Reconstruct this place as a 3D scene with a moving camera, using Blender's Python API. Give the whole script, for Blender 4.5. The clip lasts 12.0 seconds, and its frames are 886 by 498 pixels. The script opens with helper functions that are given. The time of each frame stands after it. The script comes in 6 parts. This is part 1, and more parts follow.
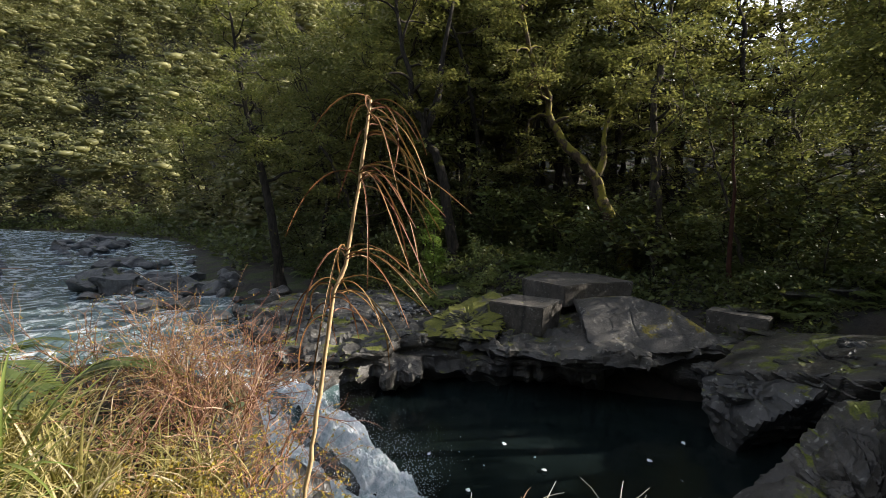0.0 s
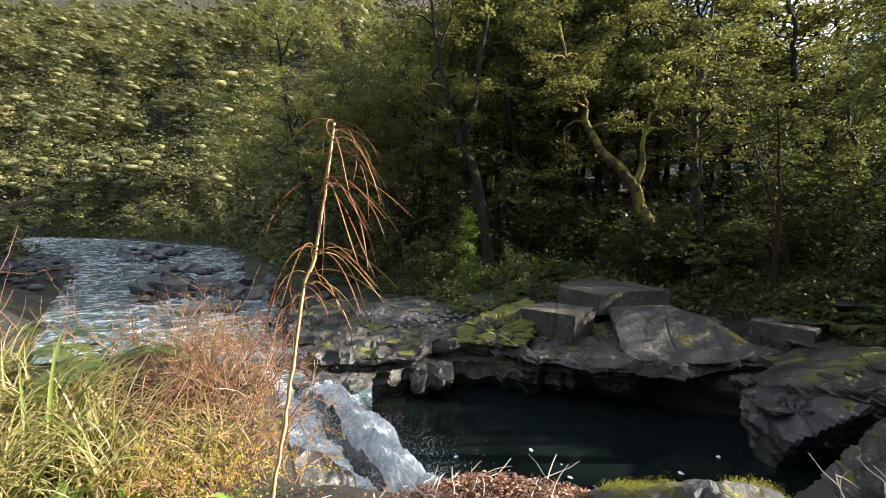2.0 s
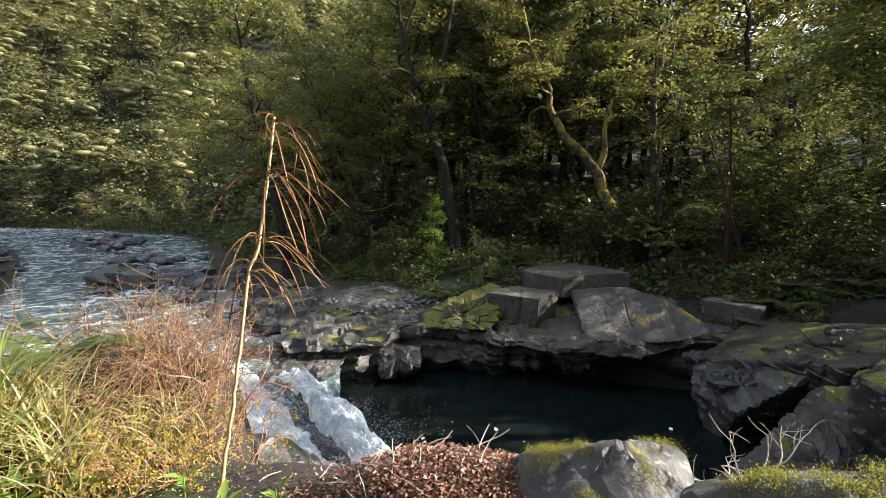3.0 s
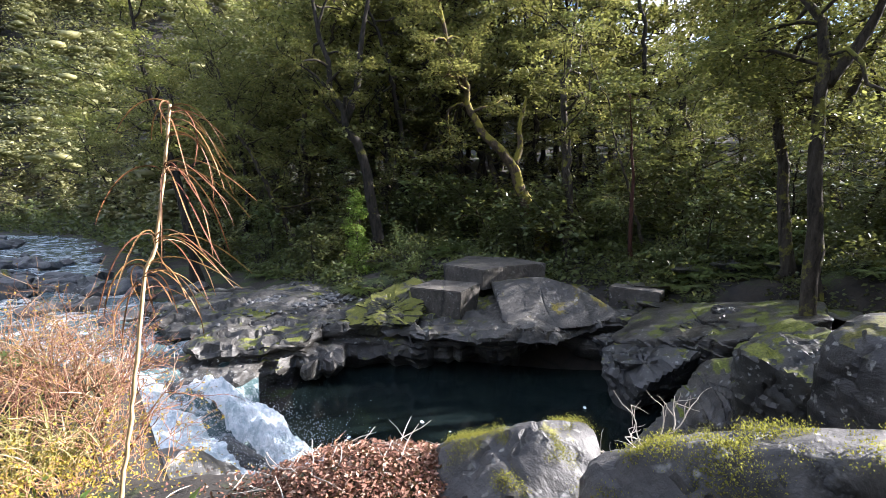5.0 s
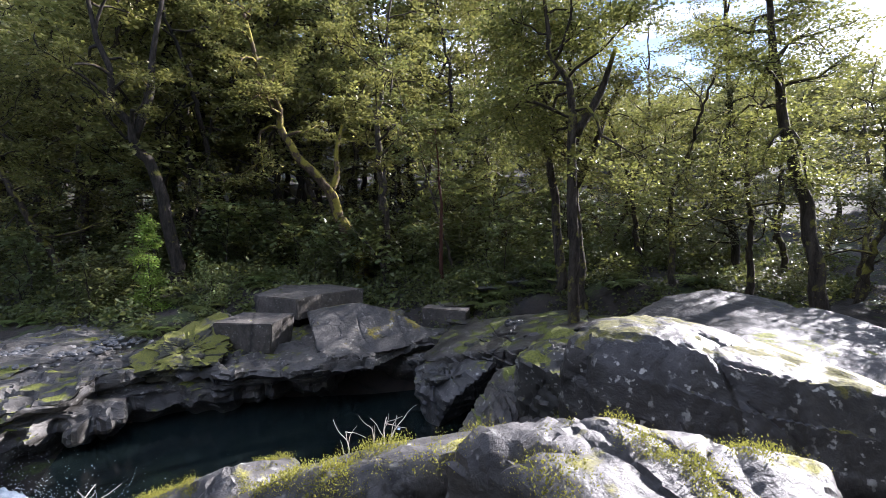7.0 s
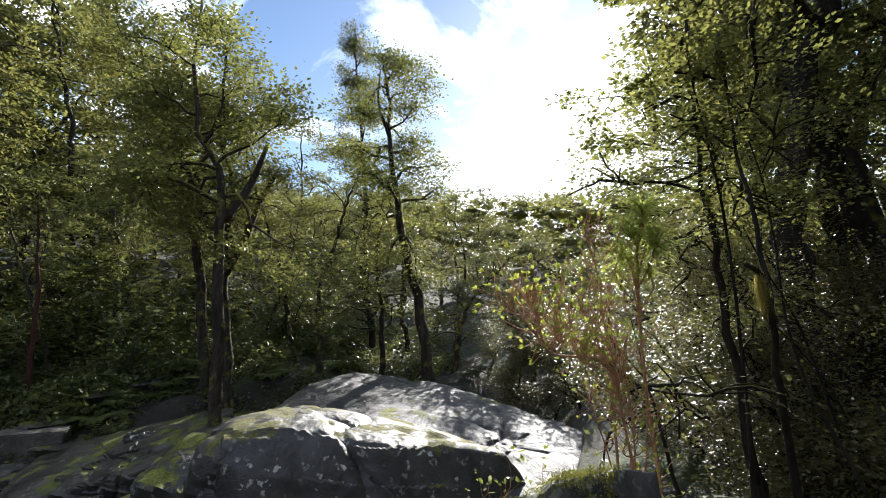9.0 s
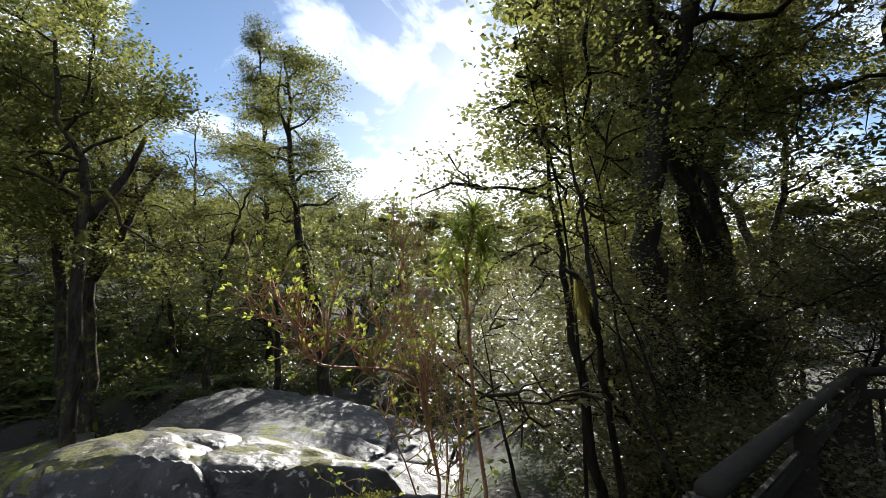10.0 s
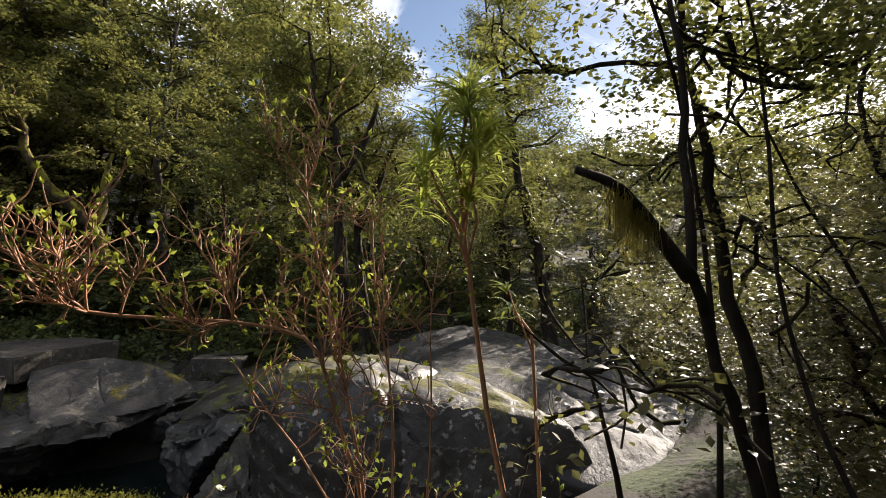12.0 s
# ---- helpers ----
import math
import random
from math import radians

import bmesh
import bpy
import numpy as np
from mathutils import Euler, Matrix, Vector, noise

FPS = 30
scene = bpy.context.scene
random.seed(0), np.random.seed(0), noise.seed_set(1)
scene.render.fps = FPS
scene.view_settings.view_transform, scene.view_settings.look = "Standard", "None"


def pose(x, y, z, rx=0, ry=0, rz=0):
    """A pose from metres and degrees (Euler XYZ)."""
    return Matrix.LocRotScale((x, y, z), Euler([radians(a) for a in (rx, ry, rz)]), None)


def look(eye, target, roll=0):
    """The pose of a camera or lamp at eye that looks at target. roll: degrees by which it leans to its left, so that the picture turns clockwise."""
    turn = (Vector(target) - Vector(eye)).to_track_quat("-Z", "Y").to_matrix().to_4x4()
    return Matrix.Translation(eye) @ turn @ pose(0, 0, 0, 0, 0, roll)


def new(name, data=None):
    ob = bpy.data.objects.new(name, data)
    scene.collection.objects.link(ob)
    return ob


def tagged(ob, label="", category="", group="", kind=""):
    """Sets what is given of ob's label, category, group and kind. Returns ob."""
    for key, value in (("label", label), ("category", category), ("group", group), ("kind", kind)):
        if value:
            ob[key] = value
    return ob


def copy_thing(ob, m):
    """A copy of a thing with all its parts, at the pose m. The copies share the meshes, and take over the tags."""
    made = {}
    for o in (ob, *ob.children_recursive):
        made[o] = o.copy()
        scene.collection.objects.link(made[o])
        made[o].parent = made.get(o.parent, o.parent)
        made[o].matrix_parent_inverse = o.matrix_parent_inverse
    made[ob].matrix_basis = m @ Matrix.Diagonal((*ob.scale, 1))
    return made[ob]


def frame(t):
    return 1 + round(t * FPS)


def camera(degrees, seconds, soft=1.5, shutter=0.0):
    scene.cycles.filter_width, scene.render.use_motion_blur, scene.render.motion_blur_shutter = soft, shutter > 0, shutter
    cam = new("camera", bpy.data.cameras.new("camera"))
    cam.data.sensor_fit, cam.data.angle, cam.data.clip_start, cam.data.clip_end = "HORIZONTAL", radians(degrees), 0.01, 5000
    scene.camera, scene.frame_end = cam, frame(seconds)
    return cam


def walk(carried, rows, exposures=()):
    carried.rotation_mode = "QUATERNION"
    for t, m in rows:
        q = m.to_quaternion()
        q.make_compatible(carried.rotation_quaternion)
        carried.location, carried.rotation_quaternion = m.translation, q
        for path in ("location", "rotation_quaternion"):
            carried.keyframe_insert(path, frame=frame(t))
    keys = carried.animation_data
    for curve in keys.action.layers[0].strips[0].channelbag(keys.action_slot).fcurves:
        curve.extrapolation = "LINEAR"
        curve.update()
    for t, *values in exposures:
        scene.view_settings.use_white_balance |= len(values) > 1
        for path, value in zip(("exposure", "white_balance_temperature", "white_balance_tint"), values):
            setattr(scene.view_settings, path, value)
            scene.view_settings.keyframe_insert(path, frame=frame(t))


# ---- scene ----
SKY_STRENGTH, SUN_POWER = 0.06, 5.0
cam = camera(86.8, 12.0, soft=0.6)
PATH = [
    (0.0, pose(0.000, 0.000, 1.600, 83.80, -0.00, 0.00)),
    (0.5, pose(0.119, -0.087, 1.590, 84.11, 0.15, 3.20)),
    (1.0, pose(0.251, -0.203, 1.595, 85.02, 0.14, 4.11)),
    (1.5, pose(0.323, -0.262, 1.599, 85.32, 0.21, 4.70)),
    (2.0, pose(0.363, -0.263, 1.589, 84.83, 0.36, 5.19)),
    (2.5, pose(0.455, -0.336, 1.590, 84.11, 0.51, 3.77)),
    (3.0, pose(0.511, -0.381, 1.605, 83.10, 0.67, 1.54)),
    (3.2, pose(0.520, -0.384, 1.606, 82.85, 0.69, 0.85)),
    (4.8, pose(0.527, -0.380, 1.598, 82.05, 0.84, -5.85)),
    (5.0, pose(0.535, -0.379, 1.598, 82.36, 0.85, -7.94)),
    (5.5, pose(0.634, -0.399, 1.623, 83.37, 1.03, -13.79)),
    (6.0, pose(0.762, -0.460, 1.647, 84.25, 0.95, -19.40)),
    (6.5, pose(0.954, -0.581, 1.660, 84.56, 0.61, -24.79)),
    (6.7, pose(0.990, -0.603, 1.660, 84.75, 0.50, -26.40)),
    (8.3, pose(1.128, -0.680, 1.662, 90.70, -0.45, -44.90)),
    (8.5, pose(1.145, -0.690, 1.662, 92.30, -0.49, -50.35)),
    (9.0, pose(1.204, -0.794, 1.683, 95.90, -0.36, -68.30)),
    (9.5, pose(1.313, -0.991, 1.678, 98.82, -0.05, -82.84)),
    (10.0, pose(1.528, -1.171, 1.667, 97.16, -0.37, -78.46)),
    (10.5, pose(1.789, -1.334, 1.665, 95.19, -0.30, -72.09)),
    (11.0, pose(2.076, -1.497, 1.663, 93.75, -0.35, -65.81)),
    (11.5, pose(2.343, -1.661, 1.648, 91.92, -0.40, -57.03)),
    (12.0, pose(2.597, -1.815, 1.638, 90.31, -0.37, -47.54)),
]
walk(cam, PATH, [(0.0, 1.25, 6500, 12), (1.0, 1.6, 6500, 12), (3.2, 1.88, 6450, 12), (5.5, 2.4, 5750, 19), (6.5, 2.35, 5700, 21), (8.5, 1.62, 6000, 16), (9.5, 1.6, 6050, 10), (10.0, 1.35, 6100, 10), (10.5, 0.85, 6500, 10), (11.3, 1.25, 6700, 12), (12.0, 1.3, 6850, 15)])

# ---- world, sun ----
SUN_YAW, SUN_EL = radians(-85.0), radians(24.0)      # bearing from +y to the left, height
SUN_WAY = Vector((-math.sin(SUN_YAW) * math.cos(SUN_EL), math.cos(SUN_YAW) * math.cos(SUN_EL), math.sin(SUN_EL)))
world = bpy.data.worlds.new("world")
scene.world = world
world.use_nodes = True
wn, wl = world.node_tree.nodes, world.node_tree.links
wn.clear()
w_out = wn.new("ShaderNodeOutputWorld")
w_bg = wn.new("ShaderNodeBackground")
w_sky = wn.new("ShaderNodeTexSky")
w_sky.sky_type, w_sky.sun_disc = "NISHITA", False
w_sky.sun_elevation, w_sky.sun_rotation = SUN_EL, -SUN_YAW
w_sky.altitude, w_sky.dust_density, w_sky.air_density, w_sky.ozone_density = 300, 0.35, 1.0, 1.6
w_co = wn.new("ShaderNodeTexCoord")
w_map = wn.new("ShaderNodeMapping")
w_map.inputs["Scale"].default_value = (1.0, 1.0, 1.5)
w_map.inputs["Location"].default_value = (0.35, 0.1, 0.0)
w_noise = wn.new("ShaderNodeTexNoise")
w_noise.inputs["Scale"].default_value, w_noise.inputs["Detail"].default_value = 2.6, 10.0
w_noise.inputs["Roughness"].default_value, w_noise.inputs["Distortion"].default_value = 0.58, 0.5
w_ramp = wn.new("ShaderNodeValToRGB")
w_ramp.color_ramp.elements[0].position, w_ramp.color_ramp.elements[1].position = 0.47, 0.62
w_mix = wn.new("ShaderNodeMix")
w_mix.data_type = "RGBA"
w_mix.inputs[7].default_value = (14, 14.3, 15, 1)
wl.new(w_co.outputs["Generated"], w_map.inputs[0])
wl.new(w_map.outputs[0], w_noise.inputs[0])
wl.new(w_noise.outputs["Fac"], w_ramp.inputs[0])
wl.new(w_ramp.outputs[0], w_mix.inputs[0])
wl.new(w_sky.outputs[0], w_mix.inputs[6])
wl.new(w_mix.outputs[2], w_bg.inputs[0])
w_bg.inputs[1].default_value = SKY_STRENGTH
wl.new(w_bg.outputs[0], w_out.inputs[0])

sun = new("sun", bpy.data.lights.new("sun", "SUN"))
sun.data.energy, sun.data.angle, sun.data.color = SUN_POWER, radians(0.53), (1.0, 0.93, 0.82)
sun.matrix_world = look(SUN_WAY * 60, (0, 0, 0))

# ---- tools for shapes ----
UP = np.array([0.0, 0.0, 1.0])


def hashed(i, j, k, seed):
    n = (i * 374761393 + j * 668265263 + k * 2147483647 + seed * 1274126177) & 0xFFFFFFFF
    n = ((n ^ (n >> 13)) * 1274126177) & 0xFFFFFFFF
    n = ((n ^ (n >> 16)) * 2246822519) & 0xFFFFFFFF
    return ((n ^ (n >> 15)) & 0xFFFF) / 32767.5 - 1.0


def vnoise(p, seed=0):
    """Smooth noise from -1 to 1 at the rows of p."""
    p = np.asarray(p, float)
    c = np.floor(p).astype(np.int64)
    f = p - c
    f = f * f * (3 - 2 * f)
    out = 0
    for dx in (0, 1):
        for dy in (0, 1):
            for dz in (0, 1):
                w = np.where(dx, f[:, 0], 1 - f[:, 0]) * np.where(dy, f[:, 1], 1 - f[:, 1]) * np.where(dz, f[:, 2], 1 - f[:, 2])
                out = out + w * hashed(c[:, 0] + dx, c[:, 1] + dy, c[:, 2] + dz, seed)
    return out


def fbm(p, octaves=4, seed=0, gain=0.5):
    p, out, a = np.asarray(p, float), 0, 1.0
    for o in range(octaves):
        out = out + a * vnoise(p, seed + 17 * o)
        p, a = p * 2.03, a * gain
    return out


def smooth(a, b, x):
    t = np.clip((x - a) / (b - a), 0, 1)
    return t * t * (3 - 2 * t)


def unit(v):
    v = np.asarray(v, float)
    return v / np.maximum(np.linalg.norm(v, axis=-1, keepdims=True), 1e-9)


class Shape:
    """Vertices and faces gathered piece by piece into one mesh."""

    def __init__(self):
        self.v, self.f, self.n = [], {3: [], 4: []}, 0

    def add(self, v, f):
        v, f = np.asarray(v, float).reshape(-1, 3), np.asarray(f, int)
        if len(f):
            self.f[f.shape[1]].append(f + self.n)
        self.v.append(v)
        self.n += len(v)
        return self

    def mesh(self, name, flat=False, crisp=0.0):
        me = bpy.data.meshes.new(name)
        v = np.concatenate(self.v)
        sizes, loops = [], []
        for k in (3, 4):
            if self.f[k]:
                f = np.concatenate(self.f[k])
                loops.append(f.ravel())
                sizes.append(np.full(len(f), k))
        loops, sizes = np.concatenate(loops), np.concatenate(sizes)
        me.vertices.add(len(v))
        me.vertices.foreach_set("co", v.ravel())
        me.loops.add(len(loops))
        me.loops.foreach_set("vertex_index", loops)
        me.polygons.add(len(sizes))
        me.polygons.foreach_set("loop_start", np.concatenate([[0], np.cumsum(sizes)[:-1]]))
        me.update(calc_edges=True)
        me.validate()
        if not flat:
            me.polygons.foreach_set("use_smooth", np.ones(len(me.polygons), bool))
        if crisp:
            me.set_sharp_from_angle(angle=radians(crisp))
        return me


def tube(shape, pts, radii, sides=6, flat=1.0):
    """A tapered, closed tube along points."""
    pts = np.asarray(pts, float)
    n = len(pts)
    radii = np.broadcast_to(np.asarray(radii, float), (n,))
    way = unit(np.gradient(pts, axis=0))
    ref = np.array([0.31, 0.95, 0.05]) if abs(way[0][2]) > 0.7 else UP
    a = unit(np.cross(way, ref))
    b = np.cross(way, a) * flat
    ang = np.arange(sides) * 2 * math.pi / sides
    ring = np.cos(ang)[None, :, None] * a[:, None] + np.sin(ang)[None, :, None] * b[:, None]
    v = (pts[:, None] + ring * radii[:, None, None]).reshape(-1, 3)
    i, j = np.meshgrid(np.arange(n - 1), np.arange(sides), indexing="ij")
    k = (j + 1) % sides
    f = np.stack([i * sides + j, i * sides + k, (i + 1) * sides + k, (i + 1) * sides + j], -1).reshape(-1, 4)
    if sides < 6:
        shape.add(v, f)
        return
    v = np.concatenate([v, pts[:1], pts[-1:]])
    s = np.arange(sides)
    caps = np.concatenate([np.stack([s * 0 + n * sides, (s + 1) % sides, s], -1),
                           np.stack([s * 0 + n * sides + 1, (n - 1) * sides + s, (n - 1) * sides + (s + 1) % sides], -1)])
    base = shape.n
    shape.add(v, f)
    shape.f[3].append(caps + base)


def leaves(shape, base, way, normal, length, width, fold=0.12):
    """Pointed leaves, each folded a little along its rib: rows of base, way and normal."""
    base, way = np.asarray(base, float), unit(way)
    side = unit(np.cross(normal, way))
    nor = np.cross(way, side)
    n = len(base)
    length, width = np.broadcast_to(length, (n,))[:, None], np.broadcast_to(width, (n,))[:, None]
    mid = base + way * length * 0.45
    v = np.stack([base, mid + side * width * 0.5 + nor * width * fold, base + way * length, mid - side * width * 0.5 + nor * width * fold], 1)
    i = np.arange(n)[:, None] * 4
    shape.add(v.reshape(-1, 3), np.concatenate([i + [0, 1, 2], i + [0, 2, 3]]))


def blade(shape, pts, widths, normal=None, fold=0.15):
    """A long leaf or blade along points, folded along its rib."""
    pts = np.asarray(pts, float)
    way = unit(np.gradient(pts, axis=0))
    side = unit(np.cross(way, UP if normal is None else normal))
    nor = np.cross(side, way)
    w = np.asarray(widths, float)[:, None] * 0.5
    v = np.stack([pts - side * w + nor * w * fold * 2, pts, pts + side * w + nor * w * fold * 2], 1).reshape(-1, 3)
    i = np.arange(len(pts) - 1)[:, None] * 3
    shape.add(v, np.concatenate([i + [0, 1, 4, 3], i + [1, 2, 5, 4]]))


def put(name, me, mat, parent=None, label=""):
    """One mesh object, as a part where a parent is given."""
    ob = new(name, me)
    if mat and not len(me.materials):
        me.materials.append(mat)
    if parent:
        ob.parent = parent
    if label:
        ob["label"] = label
    return ob


def part(name, bm, mat, parent, label=""):
    me = bpy.data.meshes.new(name)
    bm.to_mesh(me)
    bm.free()
    return put(name, me, mat, parent, label)


def empty(name, m, label, category, group="", kind=""):
    ob = new(name)
    ob.empty_display_size = 0.2
    ob.matrix_world = m
    return tagged(ob, label, category, group, kind)


def ico(level):
    bm = bmesh.new()
    bmesh.ops.create_icosphere(bm, subdivisions=level, radius=1)
    v = np.array([x.co[:] for x in bm.verts])
    f = np.array([[x.index for x in g.verts] for g in bm.faces])
    bm.free()
    return v, f


ICO = {k: ico(k) for k in (1, 2, 3, 4, 5, 6)}


def rock_shape(size, seed, level=4, cuts=10, rough=0.12, hard=0.75, shape=None, at=(0, 0, 0), turn=0.0, planes=()):
    """A broken rock: a ball cut by planes, with uneven faces and cracks."""
    rng = np.random.default_rng(seed)
    v, f = ICO[level]
    v = v.copy()
    for k in range(len(planes) + cuts):
        n = unit(planes[k][0] if k < len(planes) else rng.normal(size=3))
        d = planes[k][1] if k < len(planes) else rng.uniform(0.55 if planes else 0.45, 0.9)
        over = np.maximum(v @ n - d, 0)
        v -= over[:, None] * n * hard
    v *= 1 + (0.55 if planes else 1.0) * rough * fbm(v * 1.9, 4, seed, 0.45)[:, None] + 0.3 * rough * np.abs(vnoise(v * 5.1, seed + 5))[:, None]
    cell = rng.normal(size=(60, 3))
    cell = unit(cell)
    dist = np.linalg.norm(unit(v + 0.12 * np.stack([vnoise(v * 3, seed + q) for q in (21, 22, 23)], -1))[:, None] - cell[None], axis=-1)
    two = np.partition(dist, 1, -1)
    v *= 1 + (rng.uniform(-1, 1, 60)[dist.argmin(-1)] * 0.16 * rough - 0.12 * rough * np.exp(-((two[:, 1] - two[:, 0]) / 0.035) ** 2))[:, None]
    ridge = 1 - np.abs(vnoise(v * (3.3, 3.3, 5.5), seed + 11))
    v *= 1 + 0.22 * rough * (ridge ** 3 - 0.4)[:, None] + 0.10 * rough * fbm(v * 11, 4, seed + 12, 0.6)[:, None]
    crack = np.abs(vnoise(v * 1.3 + 9, seed + 3))
    v *= 1 - 0.06 * np.exp(-(crack / 0.03) ** 2)[:, None]
    v = v * np.asarray(size, float)
    c, s = math.cos(turn), math.sin(turn)
    v = v @ np.array([[c, s, 0], [-s, c, 0], [0, 0, 1]]) + np.asarray(at, float)
    shape = shape or Shape()
    return shape.add(v, f)

# ---- materials ----
def material(name, rough=0.8, spec=0.4):
    m = bpy.data.materials.new(name)
    m.use_nodes = True
    m.node_tree.nodes["Principled BSDF"].inputs["Roughness"].default_value = rough
    m.node_tree.nodes["Principled BSDF"].inputs["Specular IOR Level"].default_value = spec
    return m, m.node_tree.nodes, m.node_tree.links, m.node_tree.nodes["Principled BSDF"]


def spot_noise(m, scale, detail=6.0, rough=0.6, distort=0.0, stretch=None, kind="ShaderNodeTexNoise"):
    n, l = m.node_tree.nodes, m.node_tree.links
    co = n.new("ShaderNodeTexCoord")
    t = n.new(kind)
    t.inputs["Scale"].default_value = scale
    if kind == "ShaderNodeTexNoise":
        t.inputs["Detail"].default_value, t.inputs["Roughness"].default_value, t.inputs["Distortion"].default_value = detail, rough, distort
    if stretch:
        mp = n.new("ShaderNodeMapping")
        mp.inputs["Scale"].default_value = stretch
        l.new(co.outputs["Object"], mp.inputs[0])
        l.new(mp.outputs[0], t.inputs["Vector"])
    else:
        l.new(co.outputs["Object"], t.inputs["Vector"])
    return t.outputs[0]


def ramp(m, fac, stops):
    r = m.node_tree.nodes.new("ShaderNodeValToRGB")
    e = r.color_ramp.elements
    while len(e) < len(stops):
        e.new(0.5)
    for el, (p, c) in zip(e, stops):
        el.position, el.color = p, (*c, 1) if len(c) == 3 else c
    m.node_tree.links.new(fac, r.inputs[0])
    return r.outputs[0]


def grey(a, b):
    return [(a, (0, 0, 0)), (b, (1, 1, 1))]


def mixed(m, fac, a, b, mode="MIX"):
    x = m.node_tree.nodes.new("ShaderNodeMix")
    x.data_type, x.blend_type = "RGBA", mode
    for sock, val in ((x.inputs[0], fac), (x.inputs[6], a), (x.inputs[7], b)):
        if isinstance(val, (int, float)):
            sock.default_value = val
        elif isinstance(val, tuple):
            sock.default_value = (*val, 1)
        else:
            m.node_tree.links.new(val, sock)
    return x.outputs[2]


def maths(m, op, a, b=0.0, c=0.0):
    x = m.node_tree.nodes.new("ShaderNodeMath")
    x.operation = op
    for sock, val in zip(x.inputs, (a, b, c)):
        if isinstance(val, (int, float)):
            sock.default_value = val
        else:
            m.node_tree.links.new(val, sock)
    return x.outputs[0]


def bumped(m, height, strength, distance=0.02, under=None):
    b = m.node_tree.nodes.new("ShaderNodeBump")
    b.inputs["Strength"].default_value, b.inputs["Distance"].default_value = strength, distance
    m.node_tree.links.new(height, b.inputs["Height"])
    if under:
        m.node_tree.links.new(under, b.inputs["Normal"])
    return b.outputs[0]


def upward(m):
    g = m.node_tree.nodes.new("ShaderNodeNewGeometry")
    s = m.node_tree.nodes.new("ShaderNodeSeparateXYZ")
    m.node_tree.links.new(g.outputs["Normal"], s.inputs[0])
    return s.outputs[2]


def stone(name, dark, light, moss=0.5, lichen=0.5, rough=0.55, moss_dark=(0.05, 0.06, 0.012), moss_light=(0.2, 0.21, 0.03), size=1.0, layered=1.0):
    m, n, l, p = material(name, rough, 0.5)
    big = spot_noise(m, 0.9 / size, 8, 0.62, 0.4, (1, 1, layered))
    fine = spot_noise(m, 14 / size, 8, 0.7)
    col = mixed(m, ramp(m, big, grey(0.33, 0.68)), dark, light)
    stain = spot_noise(m, 3.2 / size, 9, 0.72, 0.8, (1, 1, 0.5))
    col = mixed(m, ramp(m, stain, grey(0.36, 0.56)), mixed(m, 0.6, col, tuple(c * 0.45 for c in dark)), col)
    col = mixed(m, ramp(m, fine, grey(0.35, 0.7)), mixed(m, 0.55, col, (0.02, 0.02, 0.02)), col)
    spots = spot_noise(m, 9 / size, 3, 0.5)
    blot = spot_noise(m, 1.7 / size, 4, 0.6)
    vo = n.new("ShaderNodeTexVoronoi")
    vo.feature = "DISTANCE_TO_EDGE"
    vo.inputs["Scale"].default_value = 0.32 / size
    wob = mixed(m, 0.35, n.new("ShaderNodeTexCoord").outputs["Object"], spot_noise(m, 1.6 / size, 5, 0.6))
    l.new(wob, vo.inputs["Vector"])
    crack = ramp(m, vo.outputs[0], grey(0.0, 0.022))
    col = mixed(m, crack, mixed(m, 0.75, col, (0.008, 0.008, 0.008)), col)
    lich = maths(m, "MULTIPLY", ramp(m, spots, grey(0.60, 0.66)), ramp(m, blot, grey(0.52 - 0.12 * lichen, 0.62)))
    col = mixed(m, maths(m, "MULTIPLY", lich, min(1.0, lichen)), col, (0.42, 0.42, 0.38))
    up = upward(m)
    mossn = spot_noise(m, 1.1 / size, 7, 0.68, 0.3)
    where = maths(m, "ADD", maths(m, "MULTIPLY", up, 0.35), mossn)
    mf = ramp(m, where, grey(1.02 - 0.33 * moss, 1.08 - 0.33 * moss))
    mcol = mixed(m, ramp(m, spot_noise(m, 22 / size, 5, 0.7), grey(0.35, 0.65)), moss_dark, moss_light)
    col = mixed(m, mf, col, mcol)
    l.new(col, p.inputs["Base Color"])
    rr = mixed(m, mf, mixed(m, big, (rough - 0.12,) * 3, (rough + 0.15,) * 3), (0.95,) * 3)
    l.new(rr, p.inputs["Roughness"])
    b1 = bumped(m, crack, 0.6, 0.02 * size, bumped(m, big, 0.7, 0.16 * size))
    b2 = bumped(m, fine, 0.6, 0.018 * size, b1)
    b3 = bumped(m, spot_noise(m, 60 / size, 4, 0.7), 0.4, 0.006 * size, b2)
    l.new(b3, p.inputs["Normal"])
    return m


